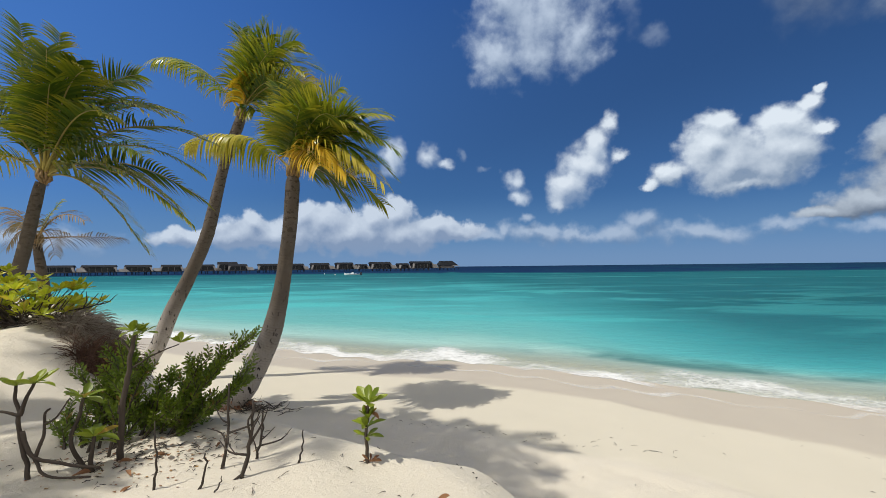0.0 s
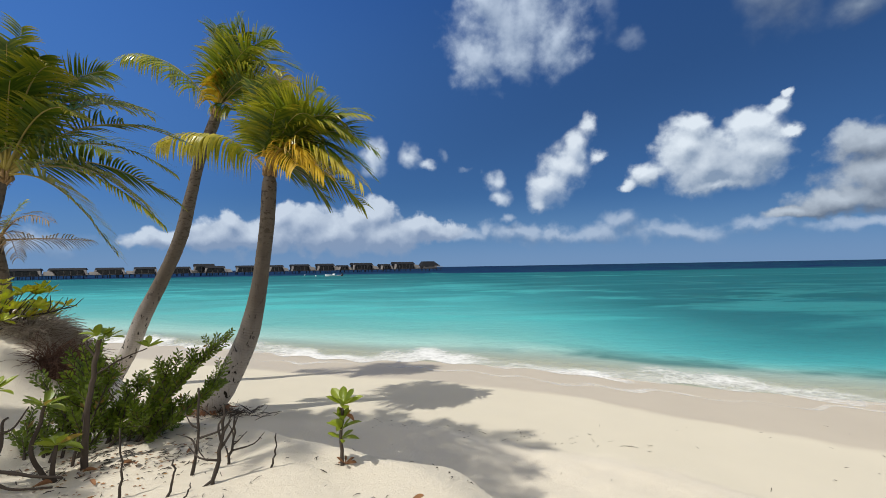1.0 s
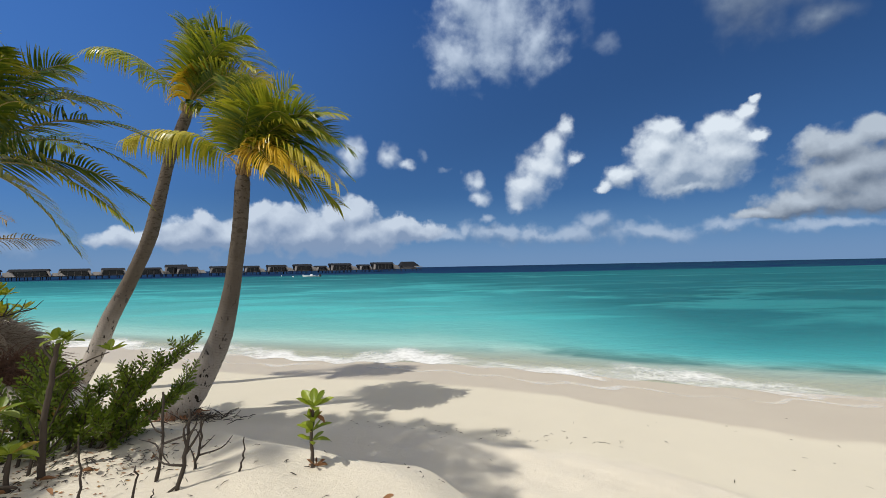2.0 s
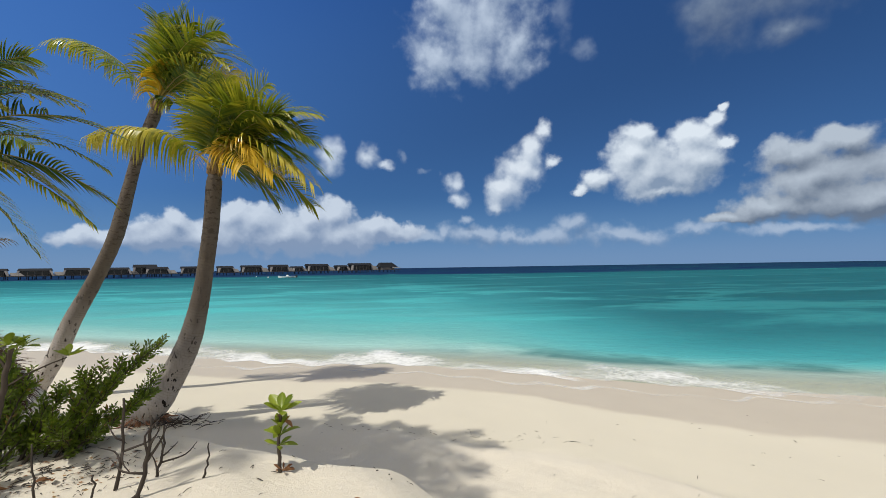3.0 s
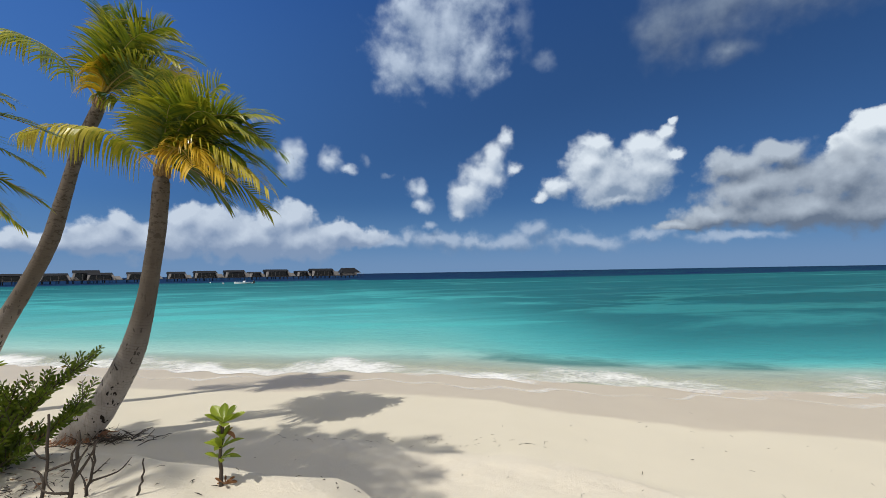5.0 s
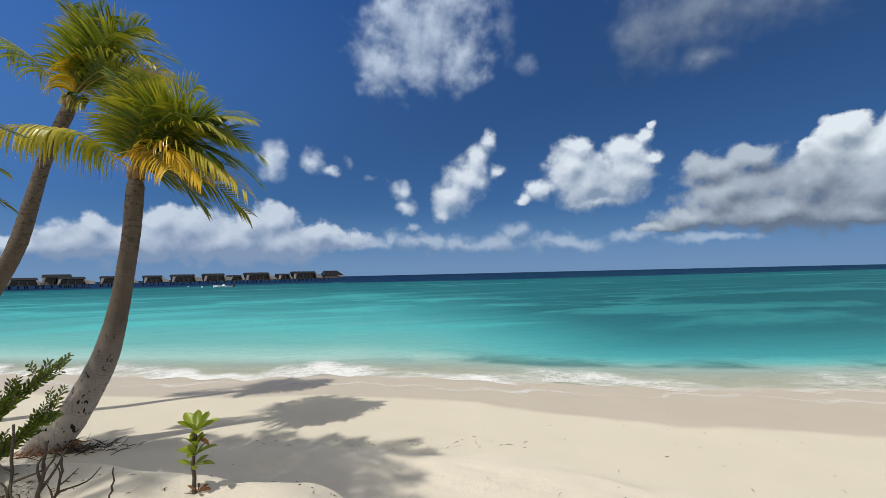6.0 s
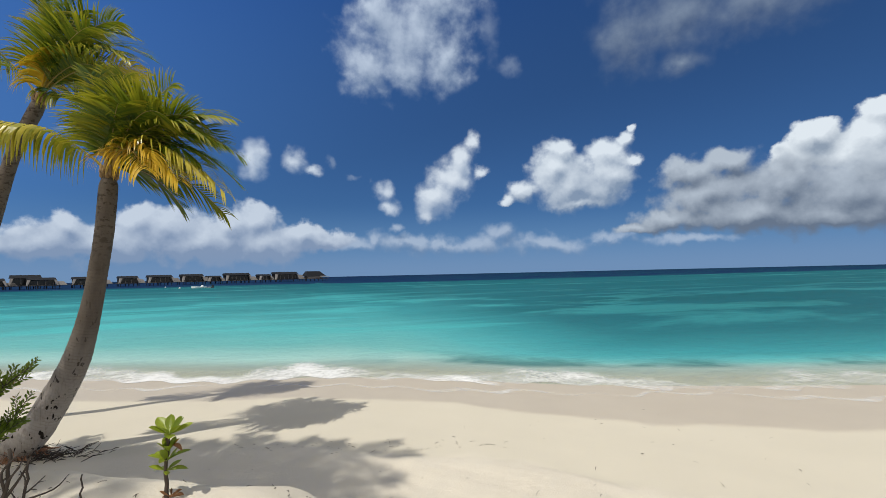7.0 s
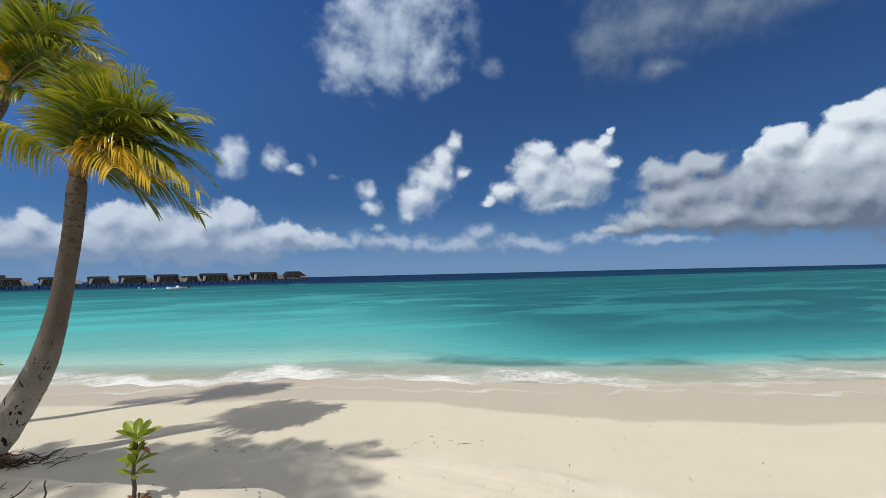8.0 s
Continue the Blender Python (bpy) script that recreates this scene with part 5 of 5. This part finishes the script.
# ---- villas on stilts ----
def villa(x, y, width, tall, turn, seed, pavilion=False):
    rng = random.Random(seed)
    w, deep = width / 2, 9.0
    root = thing("overwater_villa", pose(x, y, 0, 0, 0, turn), "dark shingled overwater villa on timber stilts" if not pavilion else "overwater pavilion with a long sloping shingle roof", "villa", "villas along the jetty")
    floor_z = 1.9
    for i in range(max(3, int(width / 3))):
        for j in (0.0, deep):
            px = -w + 0.6 + (width - 1.2) * i / (max(3, int(width / 3)) - 1)
            s = Soup()
            s.tube([(px, j + 0.3, -2.2), (px, j + 0.3, floor_z)], [0.2, 0.2], 8)
            part("stilt", s.mesh("stilt", PILE), root)
    s = Soup()
    s.box((-w - 0.8, -2.2, floor_z), (w + 0.8, deep + 0.5, floor_z + 0.35))
    part("deck", s.mesh("deck", PILE), root)
    z0 = floor_z + 0.354
    if pavilion:
        s = Soup()
        s.box((-w * 0.8, 0.5, z0), (w * 0.55, deep, z0 + 2.3))
        part("wall", s.mesh("wall", CEDAR), root)
        s = Soup()
        s.box((-w, -1, z0 + 2.3), (w * 0.9, deep + 1, tall), (-w * 0.75, 1.5, w * 0.35, deep - 2))
        part("roof", s.mesh("roof", SHINGLE), root)
        s = Soup()
        s.box((w * 0.3, -1.2, z0 + 1.4), (w * 1.25, deep + 1, z0 + 2.28), (w * 0.3, -1.0, w * 0.7, deep + 0.8))
        part("eave", s.mesh("eave", CEDAR), root)
        return root
    eave = z0 + (tall - z0) * 0.70
    s = Soup()
    s.box((-w * 0.92, 1.2, z0), (w * 0.92, deep, eave))
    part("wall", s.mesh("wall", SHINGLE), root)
    count = max(3, int(width / 3.6))
    for i in range(count):
        a = -w * 0.86 + w * 1.72 * i / count
        b = a + w * 1.72 / count - 0.35
        fr = Soup()
        fr.box((a - 0.14, 1.02, z0 + 0.05), (b + 0.14, 1.197, eave - 0.2))
        f = part("window", fr.mesh("window", CEDAR), root)
        pn = Soup()
        pn.box((a, 0.96, z0 + 0.2), (b, 1.017, eave - 0.34))
        part("pane", pn.mesh("pane", DARK), f)
    s = Soup()
    s.box((-w * 1.0, -0.6, eave), (w * 1.0, deep + 0.8, tall), (-w * 0.96, 1.8, w * 0.93, deep - 0.5))
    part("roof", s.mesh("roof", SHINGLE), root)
    for sign in (-1, 1):
        s = Soup()
        a = sign * w
        s.box((min(a, a + sign * 0.5), -1.9, z0), (max(a, a + sign * 0.9), 1.0, eave - 0.05), (min(a, a - sign * 1.3), -1.0, max(a, a - sign * 1.3), 1.0) if sign > 0 else (a, -1.0, a + 1.3, 1.0))
        part("side_screen", s.mesh("side_screen", CEDAR), root, "pale weathered cedar screen")
    s = Soup()
    hw = tall * rng.uniform(0.62, 0.74)
    s.box((w + 0.9, 1.5, z0), (w + 0.9 + width * 0.34, deep, hw), (w + 0.9, 2.5, w + 0.9 + width * 0.22, deep))
    part("wing", s.mesh("wing", CEDAR), root, "lower grey cedar clad wing")
    s = Soup()
    for k in range(int(width * 0.8)):
        px = -w - 0.7 + (width + 1.4) * k / int(width * 0.8)
        s.box((px, -2.15, floor_z + 0.354), (px + 0.08, -2.07, floor_z + 1.25))
    s.box((-w - 0.75, -2.17, floor_z + 1.255), (w + 0.75, -2.05, floor_z + 1.33))
    part("railing", s.mesh("railing", PILE), root)
    return root


ROW = [(-272.0, 225, 15.8, 6.6), (-253.0, 240, 14.8, 6.6), (-237.4, 260, 14.0, 6.7), (-223.9, 275, 16.4, 6.8), (-208.3, 289, 13.7, 6.8), (-193.0, 301, 11.6, 6.9), (-175.4, 312, 11.6, 6.9)]
ROW2 = [(-163.4, 322, 12.4, 8.8), (-153.6, 318, 11.6, 7.0), (-137.5, 335, 13.3, 7.2), (-118.0, 345, 9.6, 7.2), (-101.3, 354, 13.2, 7.6), (-82.4, 362, 12.8, 7.9), (-53.0, 375, 16.6, 8.2), (-16.8, 390, 18.4, 8.6)]
for k, (x, y, width, tall) in enumerate(ROW + ROW2):
    villa(x, y, width * 1.12, tall, 32, 200 + k)
villa(7.6, 399, 20.0, 8.9, 20, 300, True)
for k, (x, y, width, tall) in enumerate([(-69.0, 370, 9.0, 6.4), (-33.5, 384, 9.5, 6.9)]):
    villa(x, y, width, tall, 32, 320 + k)

jetty = thing("jetty", pose(-133, 332, 0, 0, 0, 32), "long dark timber jetty behind the villas", "jetty")
s = Soup()
s.box((-175, 11, 1.9), (165, 13.5, 2.3))
part("deck", s.mesh("deck", PILE), jetty)
for k in range(56):
    s = Soup()
    s.box((-174 + 6.1 * k, 11.5, -2.5), (-173.6 + 6.1 * k, 11.9, 1.896))
    part("stilt", s.mesh("stilt", PILE), jetty)


# ---- boat and floats ----
def motor_boat(at):
    root = thing("motor_boat", at, "small white open motor boat moored on the lagoon", "boat")
    s = Soup()
    stations = [(-3.3, 1.05, 0.55, 0.02), (-2.0, 1.15, 0.55, -0.1), (0.0, 1.15, 0.62, -0.15), (1.8, 0.9, 0.75, -0.12), (3.0, 0.45, 0.88, 0.05), (3.6, 0.04, 0.95, 0.45)]
    for px, half, top, keel in stations:
        s.v += [Vector((px, -half, top)), Vector((px, -half * 0.8, 0.12)), Vector((px, 0, keel - 0.15)), Vector((px, half * 0.8, 0.12)), Vector((px, half, top)), Vector((px, half * 0.8, top - 0.02)), Vector((px, 0, top - 0.25)), Vector((px, -half * 0.8, top - 0.02))]
    for i in range(len(stations) - 1):
        for k in range(8):
            a, b = i * 8 + k, i * 8 + (k + 1) % 8
            s.f.append((a, b, b + 8, a + 8))
    s.f.append(tuple(range(7, -1, -1)))
    part("hull", s.mesh("hull", HULL), root)
    s = Soup()
    s.box((-0.5, -0.45, 0.4), (0.5, 0.45, 1.25), (-0.4, -0.4, 0.25, 0.4))
    part("console", s.mesh("console", HULL), root)
    s = Soup()
    s.box((0.28, -0.5, 1.254), (0.34, 0.5, 1.6), (0.05, -0.4, 0.1, 0.4))
    part("windscreen", s.mesh("windscreen", DARK), root)
    s = Soup()
    s.box((-2.6, -0.9, 0.56), (-1.7, 0.9, 0.95))
    part("seat", s.mesh("seat", BLUE), root)
    for y in (-0.35, 0.35):
        s = Soup()
        s.box((-3.95, y - 0.2, 0.1), (-3.35, y + 0.2, 1.35), (-3.85, y - 0.15, -3.45, y + 0.15))
        part("outboard_motor", s.mesh("outboard_motor", BLACK), root)
    return root


motor_boat(pose(-41.8, 198, 0, 0, 0, 174) @ Matrix.Diagonal((1.12, 1.12, 1.0, 1)))
for k, (x, y) in enumerate([(-51.0, 202), (-64.0, 230)]):
    s = Soup()
    s.tube([(0, 0, -0.2), (0, 0, 0.0), (0, 0, 0.25), (0, 0, 0.42), (0, 0, 0.6)], [0.12, 0.28, 0.34, 0.26, 0.05], 12)
    b = new("mooring_buoy", s.mesh("mooring_buoy", HULL, True))
    b.matrix_basis = pose(x, y, 0)
    tagged(b, "round white mooring buoy floating on the water", "buoy", "buoys on the lagoon")
